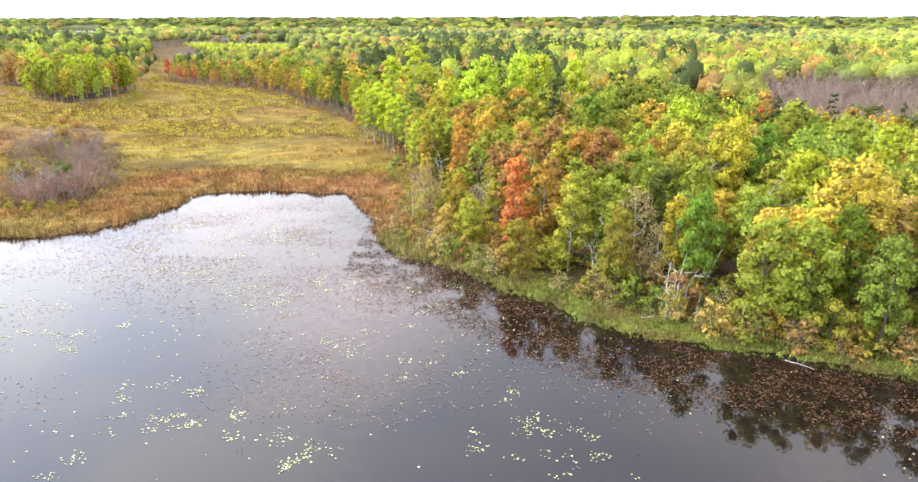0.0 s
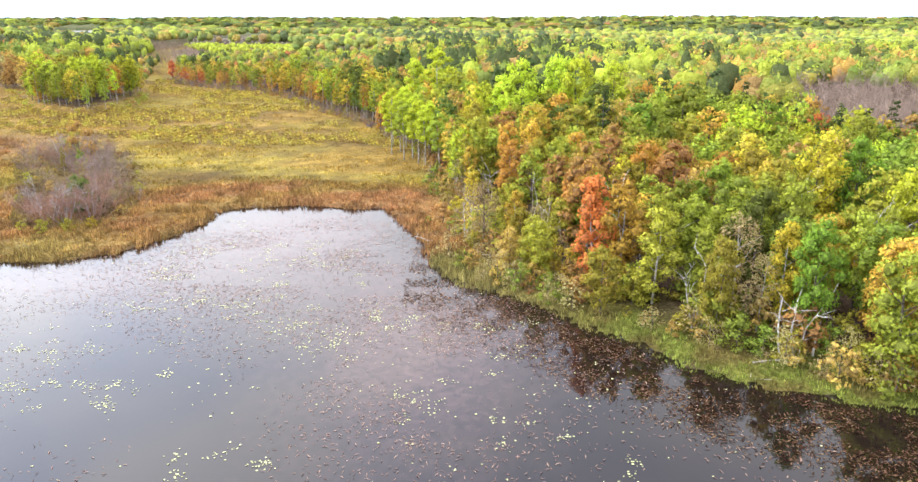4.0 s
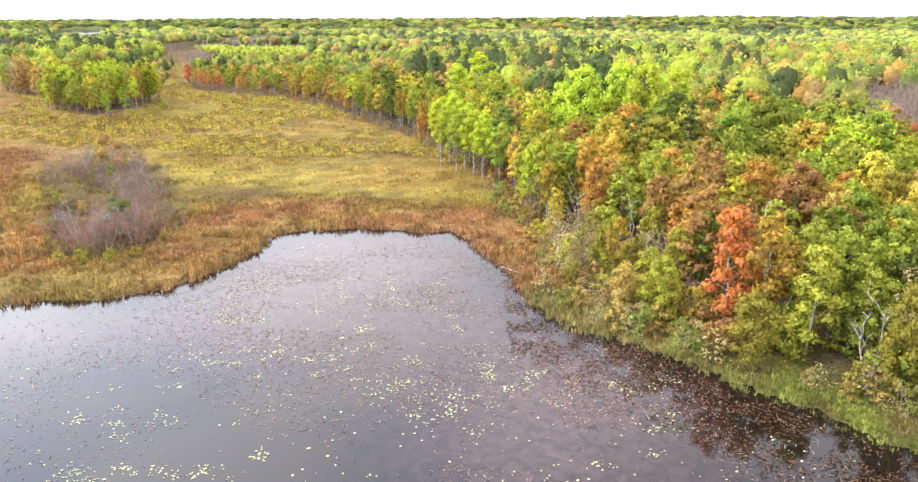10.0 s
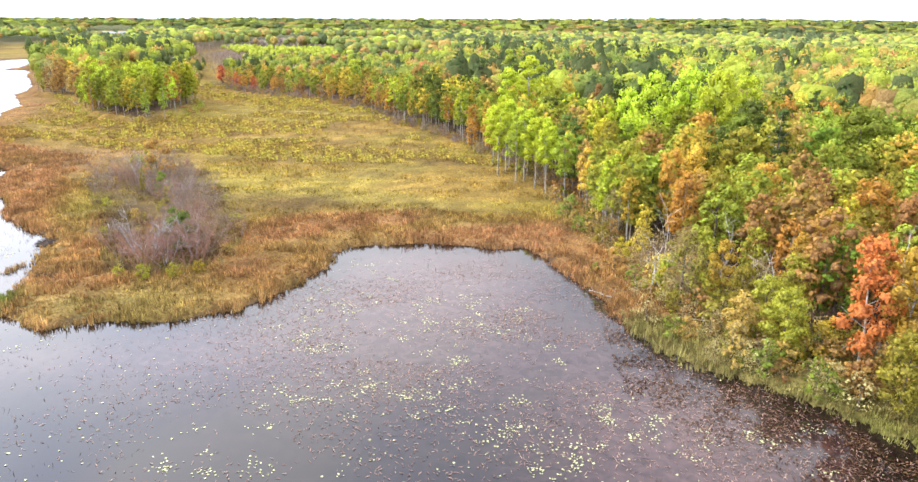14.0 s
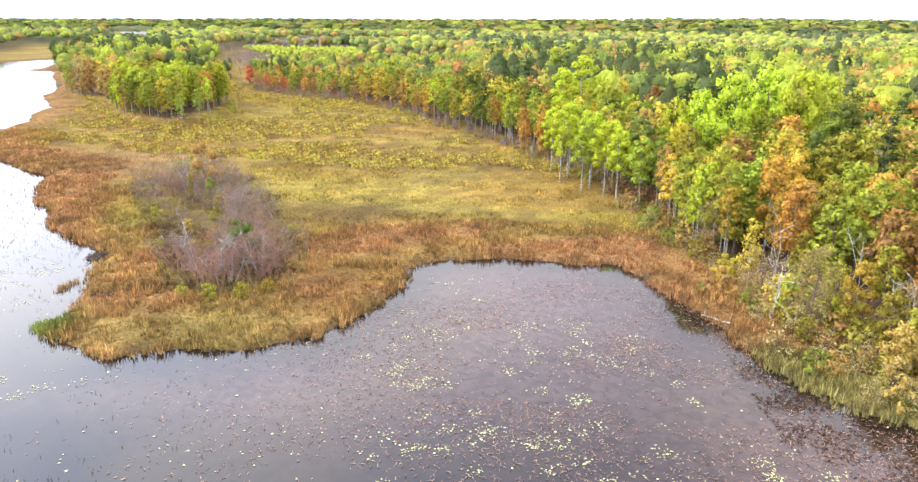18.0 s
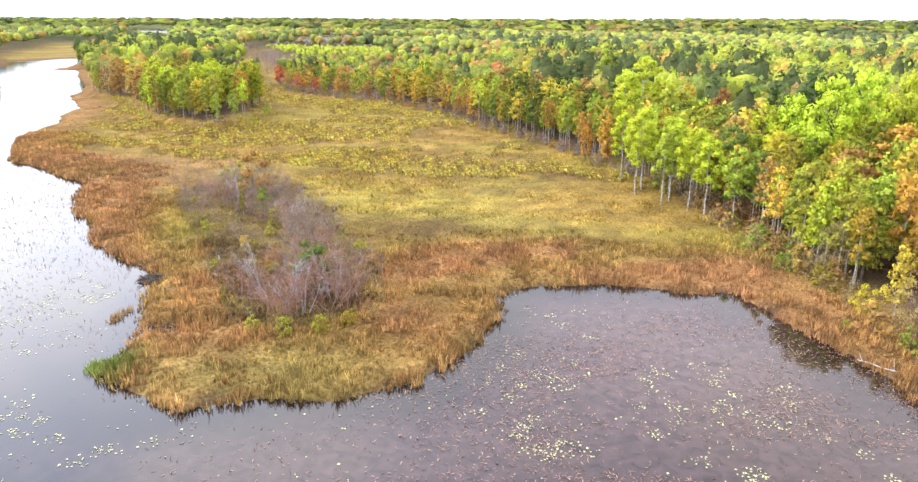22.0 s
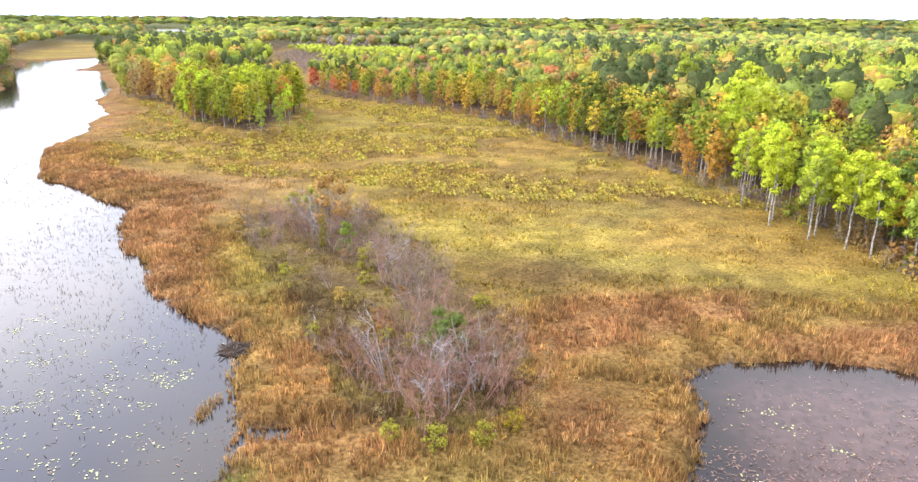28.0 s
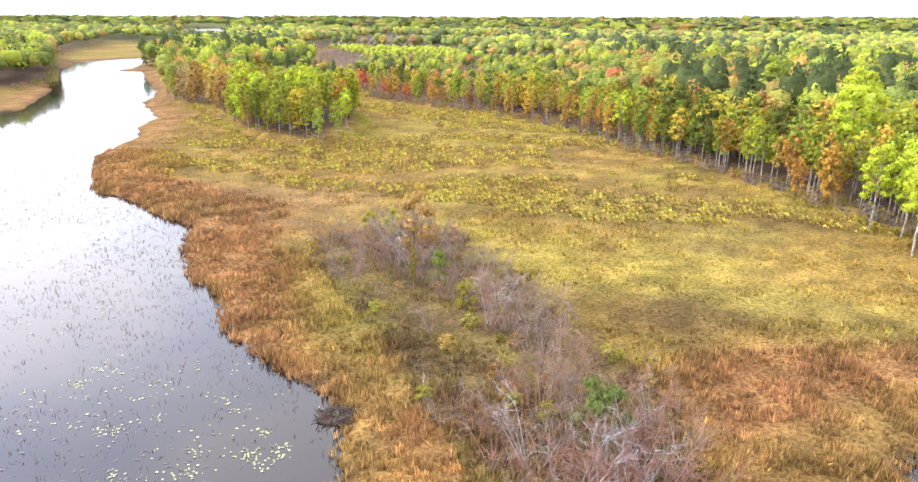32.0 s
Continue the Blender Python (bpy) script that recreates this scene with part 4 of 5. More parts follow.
def forest_mass(name, label, x, y, quads, size, seed, tall=(13, 18), one=None, mats=(CANOPY_MAT, CANOPY_IN), fine=3):
    """A wood too wide to count: crowns of many leaf clumps, joined."""
    r = np.random.default_rng(seed)
    forms = {k: [low_crown(k, quads, size, seed + j, fine) for j in range(4)] for k in ("round", "pine")}
    w = weights(x, y)
    cum = w.cumsum(1)
    pick = (r.random(len(x))[:, None] > cum).sum(1).clip(0, len(CHOICES) - 1)
    if one:
        pick[:] = 1
    palette = np.array([LEAF[c] for c in CHOICES])
    lift = far_lift(x, y)
    base = np.where(wooded(x, y), np.clip(line_distance(FOREST_EDGE, x, y) * 0.06, 0, 2.0), 0.2) + lift
    low = 1 - 0.47 * smooth(y, 305, 350) * (1 - smooth(x, -110, -40)) * (1 - smooth(y, 560, 640)) * smooth(x, -260, -225)
    vs, cs, fs, ks, ns, at = [], [], [], [], [], 0
    for form in ("round", "pine"):
        for j in range(4):
            mine = np.flatnonzero((pick == 11 if form == "pine" else pick != 11) & (r.integers(0, 4, len(x)) == j))
            if not len(mine):
                continue
            q, qf, inner, qn = forms[form][j]
            a, n = r.uniform(0, 6.28, len(mine)), len(mine)
            h = r.uniform(*tall, n) * (1.25 if form == "pine" else 1.0) * np.where(pick[mine] == 0, 1.12, 1.0) * low[mine]
            s = r.uniform(0.65, 1.3, n) * h / 15.5 * (3.3 if seed == 41 else 1.15 if seed == 37 else 1.0)
            ca, sa = np.cos(a)[:, None], np.sin(a)[:, None]
            px = (q[None, :, 0] * ca - q[None, :, 1] * sa) * s[:, None] + x[mine][:, None]
            py = (q[None, :, 0] * sa + q[None, :, 1] * ca) * s[:, None] + y[mine][:, None]
            pz = q[None, :, 2] * h[:, None] + base[mine][:, None]
            ns.append(np.stack([qn[None, :, 0] * ca - qn[None, :, 1] * sa, qn[None, :, 0] * sa + qn[None, :, 1] * ca, np.broadcast_to(qn[None, :, 2], px.shape)], -1).reshape(-1, 3))
            fs.append((qf[None] + (at + np.arange(n) * len(q))[:, None, None]).reshape(-1, 4))
            ks.append(np.tile(np.arange(len(qf)) < inner, n))
            at += n * len(q)
            vs.append(np.stack([px, py, pz], -1).reshape(-1, 3))
            own = palette[pick[mine]] * r.uniform(0.85, 1.15, (n, 1))
            if one:
                own = np.array(one) * r.uniform(0.75, 1.3, (n, 1))
            # crowns blend towards grey-green, most for the farthest: haze painted into their colour
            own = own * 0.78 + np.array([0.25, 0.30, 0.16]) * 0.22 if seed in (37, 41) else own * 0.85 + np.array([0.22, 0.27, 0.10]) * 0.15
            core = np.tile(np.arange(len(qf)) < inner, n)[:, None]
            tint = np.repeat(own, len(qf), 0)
            # dome faces get a darkened crown colour, painting shade between the leaf clumps
            cs.append(np.where(core, tint * {31: 0.66, 37: 0.78}.get(seed, 0.9) + SHADE_BROWN, tint))
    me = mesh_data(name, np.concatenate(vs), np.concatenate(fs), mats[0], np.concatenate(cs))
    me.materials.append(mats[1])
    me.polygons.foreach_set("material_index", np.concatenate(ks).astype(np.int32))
    me.polygons.foreach_set("use_smooth", np.ones(len(me.polygons), bool))
    face_out(me, np.concatenate(ns))
    return tagged(new(name, me), label, "forest", kind="stuff")


def fill_far_woods():
    r = np.random.default_rng(11)
    x, y = scatter(-620, 460, 120, 560, 6.8, r, 1.2)
    edge = line_distance(FOREST_EDGE, x, y)
    near = (inside(FOREST, x, y) & (((y < 215) & (x < 118)) | (edge < 24))) | (inside(PENINSULA, x, y) & (y < 350))
    young = inside(YOUNG, x, y)
    ok = wooded(x, y) & ~near & in_view(x, y) & ~in_grey(x, y) & (shore(x, y) > 1.2) & ~young
    forest_mass("mixed_woodland", "mixed autumn woodland of green, yellow and orange crowns", x[ok], y[ok], 64, 1.35, 31, fine=2)
    x, y = scatter(-1130, 880, 560, 1100, 9.6, r, 1.3)
    ok = ~inside(YOUNG, x, y) & wooded(x, y) & in_view(x, y) & ~in_grey(x, y) & (shore(x, y) > 4)
    forest_mass("distant_woodland", "distant autumn woodland canopy in green and yellow", x[ok], y[ok], 10, 2.6, 37, mats=(FAR_MAT, FAR_IN), fine=2)
    x, y = scatter(-340, -130, 500, 760, 6.0, r)
    ok = inside(YOUNG, x, y) & ~in_grey(x, y)
    forest_mass("young_aspens", "low stand of young lime-yellow aspens", x[ok], y[ok], 12, 2.0, 47, (5, 8), LEAF["lime"], fine=2)
    x, y = scatter(-760, -320, 650, 1240, 11.0, r)
    ok = inside(LAKE_SIGHT_GAP, x, y)
    forest_mass("low_thicket", "low green thicket before the distant lake", x[ok], y[ok], 16, 3.0, 53, (3, 5), LEAF["deep"], (FAR_MAT, FAR_IN), 2)
    x, y = scatter(-2900, 2300, 1100, 3000, 39, r)
    ok = wooded(x, y) & in_view(x, y) & ~inside(FAR_LAKE, x, y) & (line_distance(FAR_LAKE, x, y, True) > 16)
    forest_mass("horizon_woodland", "far woodland reaching the horizon", x[ok], y[ok], 3, 6.5, 41, mats=(FAR_MAT, FAR_IN), fine=2)


fill_far_woods()


# ---- leafless trees ----
def bare_mass(name, label, polys, step, h, seed, material, stems=2):
    r = np.random.default_rng(seed)
    shapes = [whole(bare_shape(1.0, 0.30, stems, r, 0.012, 4, 3, 5)) for _ in range(5)]
    pieces = []
    for poly in polys:
        (ax, ay), (bx, by) = poly.min(0), poly.max(0)
        x, y = scatter(ax, bx, ay, by, step, r)
        ok = inside(poly, x, y)
        for px, py in zip(x[ok], y[ok]):
            v, f = shapes[r.integers(0, 5)]
            a, s = r.uniform(0, 6.28), h * r.uniform(0.7, 1.2)
            pieces.append((np.stack([(v[:, 0] * math.cos(a) - v[:, 1] * math.sin(a)) * s + px, (v[:, 0] * math.sin(a) + v[:, 1] * math.cos(a)) * s + py, v[:, 2] * s + 0.3], 1), f))
    v, f = joined(pieces)
    return tagged(new(name, mesh_data(name, v, f, material)), label, "dead trees", kind="stuff")


bare_mass("leafless_stand", "stand of leafless grey-mauve trees among the autumn wood", GREY_PATCHES[:1], 5.0, 13, 3, TWIG_GREY, 3)
bare_mass("drowned_stand", "drowned leafless grey trees beside the wood", GREY_PATCHES[1:2], 9, 9, 4, TWIG_GREY)
gx, gy = scatter(-350, -110, 735, 990, 8.5, np.random.default_rng(8))
ok = inside(GREY_PATCHES[2], gx, gy)
forest_mass("grey_thicket", "distant thicket of leafless grey-mauve trees", gx[ok], gy[ok], 18, 2.2, 43, (6, 9), LEAF["mauve"], fine=2)


def edge_band(a, b, inner, outer):
    line = FOREST_EDGE[a:b]
    t = np.gradient(line, axis=0)
    nrm = np.stack([-t[:, 1], t[:, 0]], 1) / np.linalg.norm(t, axis=1, keepdims=True)
    return np.concatenate([line + nrm * outer, (line - nrm * inner)[::-1]])


def skirt(name, label, polys, step, seed, colors):
    """Low bushes in front of a wood, too many to count."""
    r = np.random.default_rng(seed)
    at = []
    for poly in polys:
        (ax, ay), (bx, by) = poly.min(0), poly.max(0)
        x, y = scatter(ax, bx, ay, by, step, r, 1.0)
        k = inside(poly, x, y) & (r.random(len(x)) < 0.75)
        at.append(np.stack([x[k], y[k]], 1))
    at = np.concatenate(at)
    cc, oo = crown_points("bushy", 2.0, 1.3, 40, r)
    q = leaves(cc, oo, 0.6, r)[0].reshape(-1, 4, 3)
    s = r.uniform(0.5, 1.5, len(at))[:, None, None, None]
    v = (q[None] * s + np.concatenate([at, np.full((len(at), 1), 0.25)], 1)[:, None, None, :]).reshape(-1, 3)
    own = np.array([LEAF[k] for k in colors])[r.integers(0, len(colors), len(at))]
    me = mesh_data(name, v, np.arange(len(v)).reshape(-1, 4), CANOPY_MAT, np.repeat(own, q.shape[0], 0))
    return tagged(new(name, me), label, "bushes", kind="stuff")


PEN_FRONT = np.array([(-226, 330), (-206, 308), (-187, 282), (-172, 270), (-155, 262), (-147, 280), (-147, 298), (-158, 328), (-163, 326), (-155, 298), (-157, 278), (-171, 280), (-190, 297), (-215, 325)])
skirt("point_bushes", "olive and tan bushes round the wooded point", [PEN_FRONT], 2.6, 91, ["olive", "spring", "tan", "rust", "olive"])
skirt("far_bank_bushes", "olive and tan bushes along the far bank of the river", [np.array([(-330, 374), (-341, 412), (-364, 444), (-394, 485), (-428, 532), (-436, 534), (-404, 487), (-374, 446), (-351, 414), (-340, 376)])], 3.2, 93, ["olive", "rust", "tan", "green", "olive"])
skirt("edge_bushes", "low brown and olive bushes along the wood's edge", [edge_band(15, 27, 5.0, 2.5)], 2.6, 92, ["rust", "tan", "olive", "mauve", "mauve"])
bare_mass("edge_brush", "brown leafless brush under the trees at the marsh edge", [edge_band(14, 27, 6.0, 1.5), np.array([(-205, 310), (-186, 283), (-172, 272), (-156, 264), (-149, 280), (-150, 298), (-156, 300), (-160, 282), (-172, 284), (-190, 300)])], 3.7, 2.6, 6, TWIG_RED, 3)


def bare_thing(x, y, h, spread, stems, seed, material, name, label, category, group="", thick=0.07, twigs=7, fork=6):
    r = np.random.default_rng(seed)
    ob = new(name)
    ob.matrix_basis = pose(x, y, ground_z(x, y), 0, 0, r.uniform(0, 360))
    for stem, twig in bare_shape(h, spread, stems, r, thick, twigs, 3, fork):
        tagged(part("twig_spray", mesh_data("twig_spray", *twig, material), part("stem", mesh_data("stem", *stem, material), ob)), kind="stuff")
    return tagged(ob, label, category, group)


for x, y, h, seed in ((18, 160, 15, 1), (19.5, 161, 13, 2), (25, 148, 10, 3), (0, 117, 9, 4), (22, 80, 8, 5), (1.5, 118, 8, 6), (63, 121, 15, 7), (7.5, 97.5, 14, 8), (13, 87, 9, 9), (-14, 121, 8, 10), (9, 130, 13, 11), (-3, 126, 11, 12), (20, 112, 12, 13), (30, 100, 13, 14), (-9, 133, 10, 15), (36, 96, 13, 16), (55, 118, 15, 17), (-12, 158, 12, 18), (46, 84, 13, 19)):
    bare_thing(x, y, h, h * 0.35, 2, seed, DEADWOOD, "dead_tree", "dead tree with bleached bare limbs", "dead tree", "dead trees", 0.13, 2, 5)


for x, y, h, seed in ((-87, 127.5, 7, 31), (-83.5, 126.5, 6.2, 32), (-90, 131, 6.5, 33), (-81, 131, 6, 34), (-111, 176, 7.5, 35), (-107, 172, 6.5, 36), (-96, 158, 6, 37)):
    bare_thing(x, y, h, h * 0.75, 5, seed, GREY_BARK, "bare_tree", "pale grey leafless tree with spreading branches on the marsh", "tree", "shrubs of the marsh thicket", 0.09, 5, 7)


def shrub_island():
    """The leafless alder thicket on the marsh."""
    r = np.random.default_rng(17)
    shapes = []
    for k in range(8):
        mat = (TWIG_GREY, TWIG_RED, TWIG_GREY, TWIG_GREY)[k % 4]
        found = bare_shape(5.3, 4.6, 5, np.random.default_rng(100 + k), 0.065, 8, 3, 8)
        shapes.append([(mesh_data("stem", *stem, mat), mesh_data("twig_spray", *twig, mat)) for stem, twig in found])
    x, y = scatter(-130, -70, 116, 202, 2.6, r, 1.0)
    ok = inside(ISLAND, x, y)
    for px, py in zip(x[ok], y[ok]):
        qx, qy = np.array([px]), np.array([py])
        full = near_spot(qx, qy, -86, 132, 9.5, 13, 0.4)[0] + near_spot(qx, qy, -112, 181, 9, 13, 0.4)[0] + 0.9 * near_spot(qx, qy, -93, 157, 4, 14, 0.45)[0] + 0.25 * near_spot(qx, qy, -103, 168, 5, 6)[0]
        if r.random() > full ** 1.3 * 1.5:
            continue
        red = near_spot(qx, qy, -84, 130, 9, 9)[0]
        k = int(r.choice([1, 5])) if r.random() < 0.28 + 0.5 * red else int(r.choice([0, 2, 3, 4, 6, 7]))
        ob = new("leafless_shrub")
        for stem, twig in shapes[k]:
            tagged(part("twig_spray", twig, part("stem", stem, ob)), kind="stuff")
        s = r.uniform(0.55, 1.25) * (0.7 + 0.3 * min(full, 1))
        ob.matrix_basis = Matrix.LocRotScale((px, py, ground_z(px, py)), Euler((0, 0, r.uniform(0, 6.28))), (s, s, s))
        tagged(ob, ("reddish-brown" if k in (1, 5) else "grey") + " leafless multi-stemmed alder shrub on the marsh", "shrub", "shrubs of the marsh thicket")
    for px, py in zip(r.uniform(-127, -74, 330), r.uniform(120, 198, 330)):
        if inside(ISLAND, np.array([px]), np.array([py]))[0] and len(PLANTED) < 4000 and r.random() < 0.55:
            plant(px, py, r.uniform(0.7, 2.3), "bushy", r.choice(["olive", "rust", "mauve", "tan", "rust", "olive", "mauve"]), r.uniform(0.9, 1.4), 1, "undergrowth of the marsh thicket", "low_bush")


shrub_island()
for x, y, h, form, color, width in ((-84.5, 134, 7.4, "bushy", "deep", 0.78), (-109, 179, 10.5, "bushy", "rust", 0.75), (-113, 183, 7, "bushy", "olive", 0.6), (-104, 170, 5, "bushy", "green", 0.7),
                                    (-99, 163, 4, "bushy", "olive", 0.8), (-107, 168, 6, "birch", "olive", 0.5), (-80, 121.5, 2.4, "bushy", "olive", 1.0), (-84, 120.5, 2.6, "bushy", "olive", 0.9), (-77.5, 124, 2.2, "bushy", "yellow", 0.8), (-75.5, 127.5, 1.8, "bushy", "tan", 1.1), (-88, 121.5, 2.0, "bushy", "olive", 1.0),
                                    (-75, 131, 2, "bushy", "tan", 0.9), (-74, 138, 2.2, "bushy", "tan", 0.9), (-118, 188, 5, "bushy", "olive", 0.7)):
    plant(x, y, h, form, color, width, 1 if h < 4 else 2, "shrubs of the marsh thicket")


# ---- marsh plants ----
def blades(x, y, z, tall, color, per, wide, spread, seed, bend=0.2):
    """Tufts of upright blades, joined."""
    r = np.random.default_rng(seed)
    n = len(x)
    a = r.uniform(0, 2 * np.pi, (n, per))
    q = spread * np.sqrt(r.random((n, per)))
    bx, by = x[:, None] + q * np.cos(a), y[:, None] + q * np.sin(a)
    h = tall[:, None] * r.uniform(0.65, 1.15, (n, per))
    lean = r.normal(0, bend, (n, per, 2)) * h[..., None]
    t = r.uniform(0, np.pi, (n, per))
    w = wide * r.uniform(0.7, 1.3, (n, per))
    foot = np.stack([bx, by, np.broadcast_to(z[:, None], bx.shape)], -1)
    side = np.stack([np.cos(t) * w, np.sin(t) * w, 0 * t], -1)
    tip = foot + np.concatenate([lean, h[..., None]], -1)
    v = np.stack([foot - side, foot + side, tip + side * 0.25, tip - side * 0.25], 2).reshape(-1, 3)
    c = np.repeat(color, per, 0) * r.uniform(0.62, 1.38, (n * per, 1))
    return v, np.arange(len(v)).reshape(-1, 4), c


def marsh_plants():
    r = np.random.default_rng(23)
    x, y = scatter(-215, 50, 60, 250, 0.66, r, 1.0)
    d = shore(x, y)
    reach = 6.5 + 22 * fbm(x, y, 20, 4, 1) + 14 * near_spot(x, y, -66, 136, 18, 22)
    fe = line_distance(FOREST_EDGE, x, y)
    ok = (d > -0.7) & (d < reach) & ~inside(FOREST, x, y) & (x > -205) & (fe > 0.5)
    ok &= (fbm(x, y, 2.4, 2, 44) > 0.38) | (r.random(len(x)) < 0.7)
    x, y, d = x[ok], y[ok], d[ok]
    bank = (x > -19) & (y < 112)
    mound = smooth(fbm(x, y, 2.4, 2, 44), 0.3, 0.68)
    tall = np.where(bank, 0.42 + 0.62 * (1 - smooth(x, -8, 10)) * smooth(fbm(x, y, 4, 2, 48), 0.3, 0.6), 0.20 + 0.68 * mound + 0.30 * (d < 1.0)) * r.uniform(0.75, 1.2, len(x))
    foot = np.clip(d * 0.5, -0.2, 0.2) + np.where(bank, 0, 0.5 * smooth(d, 0.2, 1.6) * (1 - smooth(d, 14, 30)))
    c = marsh_color(x, y, np.clip(d, 0, None))
    n4 = fbm(x, y, 5, 3, 46)
    # tufts in the hollows between mounds are darkened, painting in the shade there
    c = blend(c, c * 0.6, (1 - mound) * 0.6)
    c = blend(c, (0.30, 0.155, 0.06), smooth(n4, 0.5, 0.72) * 0.55 * ~bank)
    c = c * r.uniform(0.6, 1.32, (len(x), 1))
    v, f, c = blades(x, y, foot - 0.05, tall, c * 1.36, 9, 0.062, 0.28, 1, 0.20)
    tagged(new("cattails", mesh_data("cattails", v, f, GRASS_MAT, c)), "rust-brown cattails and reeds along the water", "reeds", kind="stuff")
    near, far = scatter(-160, 0, 118, 236, 1.0, r, 1.0), scatter(-225, 20, 100, 420, 1.5, r, 1.0)
    behind = (far[1] > 236) | (far[0] < -160) | (far[1] < 118)
    x, y = np.concatenate([near[0], far[0][behind]]), np.concatenate([near[1], far[1][behind]])
    d = shore(x, y)
    ok = (d > 3) & ~inside(FOREST, x, y) & (line_distance(PENINSULA, x, y, True) * inside(PENINSULA, x, y) < 4) & (x > -225)
    x, y, d = x[ok], y[ok], d[ok]
    clump = smooth(fbm(x * 0.5 + y * 0.2, y, 6, 3, 14), 0.40, 0.62) * smooth(fbm(x, y, 1.8, 2, 16), 0.25, 0.7)
    tall = (0.18 + 0.5 * clump) * r.uniform(0.7, 1.25, len(x))
    foot = 0.12 + 0.5 * (1 - smooth(d, 14, 30))
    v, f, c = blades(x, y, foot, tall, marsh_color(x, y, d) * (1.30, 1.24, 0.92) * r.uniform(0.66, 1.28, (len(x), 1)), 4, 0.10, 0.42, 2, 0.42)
    tagged(new("sedge_meadow", mesh_data("sedge_meadow", v, f, GRASS_MAT, c)), "yellow-green sedge tussocks of the open meadow", "grass", kind="stuff")
    # bright green rushes at the tip of the marsh, and a brown clump standing off the shore
    for cx, cy, rx, ry, n, col, name, label in ((-100.5, 112.5, 1.6, 1.5, 200, (0.30, 0.36, 0.09), "green_rushes", "fresh green rushes standing in the water at the marsh tip"),
                                                (-105.8, 125.0, 0.7, 2.3, 70, (0.30, 0.19, 0.08), "reed_clump", "brown reed clump standing off the shore")):
        a, q = r.uniform(0, 6.28, n), np.sqrt(r.random(n))
        px, py = np.cos(a) * q * rx, np.sin(a) * q * ry
        px, py = cx + px, cy + py
        v, f, c = blades(px, py, np.full(n, -0.1), r.uniform(0.35, 0.9, n), np.tile(np.array(col), (n, 1)), 4, 0.04, 0.35, 5)
        tagged(new(name, mesh_data(name, v, f, GRASS_MAT, c)), label, "reeds", kind="stuff")
    # olive reed tussock at the corner of the bay
    n = 260
    a, q = r.uniform(0, 6.28, n), np.sqrt(r.random(n))
    px, py = -16.6 + np.cos(a) * q * 2.6, 113.2 + np.sin(a) * q * 1.9
    v, f, c = blades(px, py, np.full(n, 0.0), 0.5 + 0.75 * (1 - q**2), np.tile(np.array((0.30, 0.225, 0.085)), (n, 1)) * r.uniform(0.6, 1.3, (n, 1)), 7, 0.05, 0.3, 6, 0.3)
    tagged(new("reed_tussock", mesh_data("reed_tussock", v, f, GRASS_MAT, c)), "olive-brown reed tussock at the corner of the bay", "reeds", kind="stuff")
    # low yellow shrubs in drifts across the back of the meadow
    x, y = scatter(-225, -30, 205, 400, 2.3, r, 1.0)
    drift = fbm(x * 0.35 + y * 0.1, y, 11, 3, 19) + 0.16 * near_spot(x, y, -155, 245, 40, 26) + 0.10 * near_spot(x, y, -110, 300, 45, 30)
    ok = (drift > 0.555) & (r.random(len(x)) < 0.8) & (shore(x, y) > 14) & ~wooded(x, y)
    x, y = x[ok], y[ok]
    rr = np.random.default_rng(29)
    cc, oo = crown_points("bushy", 1.3, 1.3, 30, rr)
    q, _ = leaves(cc, oo, 0.62, rr)
    q = q.reshape(-1, 4, 3)
    s = r.uniform(0.45, 1.35, len(x))[:, None, None, None]
    v = (q[None] * s + np.stack([x, y, np.full(len(x), 0.1)], -1)[:, None, None, :]).reshape(-1, 3)
    c = np.array([(0.42, 0.31, 0.062), (0.38, 0.315, 0.062), (0.27, 0.185, 0.06)])[r.choice(3, len(x), p=[0.4, 0.3, 0.3])] * r.uniform(0.75, 1.2, (len(x), 1))
    c = np.repeat(c, q.shape[0], 0)
    me = mesh_data("meadow_shrubs", v, np.arange(len(v)).reshape(-1, 4), GRASS_MAT, c)
    me.polygons.foreach_set("use_smooth", np.ones(len(me.polygons), bool))
    face_out(me, np.tile(np.repeat(oo + (0, 0, 0.7), 4, 0), (len(x), 1)))
    tagged(new("meadow_shrubs", me), "low yellow shrubs in drifts over the meadow", "shrubs", kind="stuff")


marsh_plants()


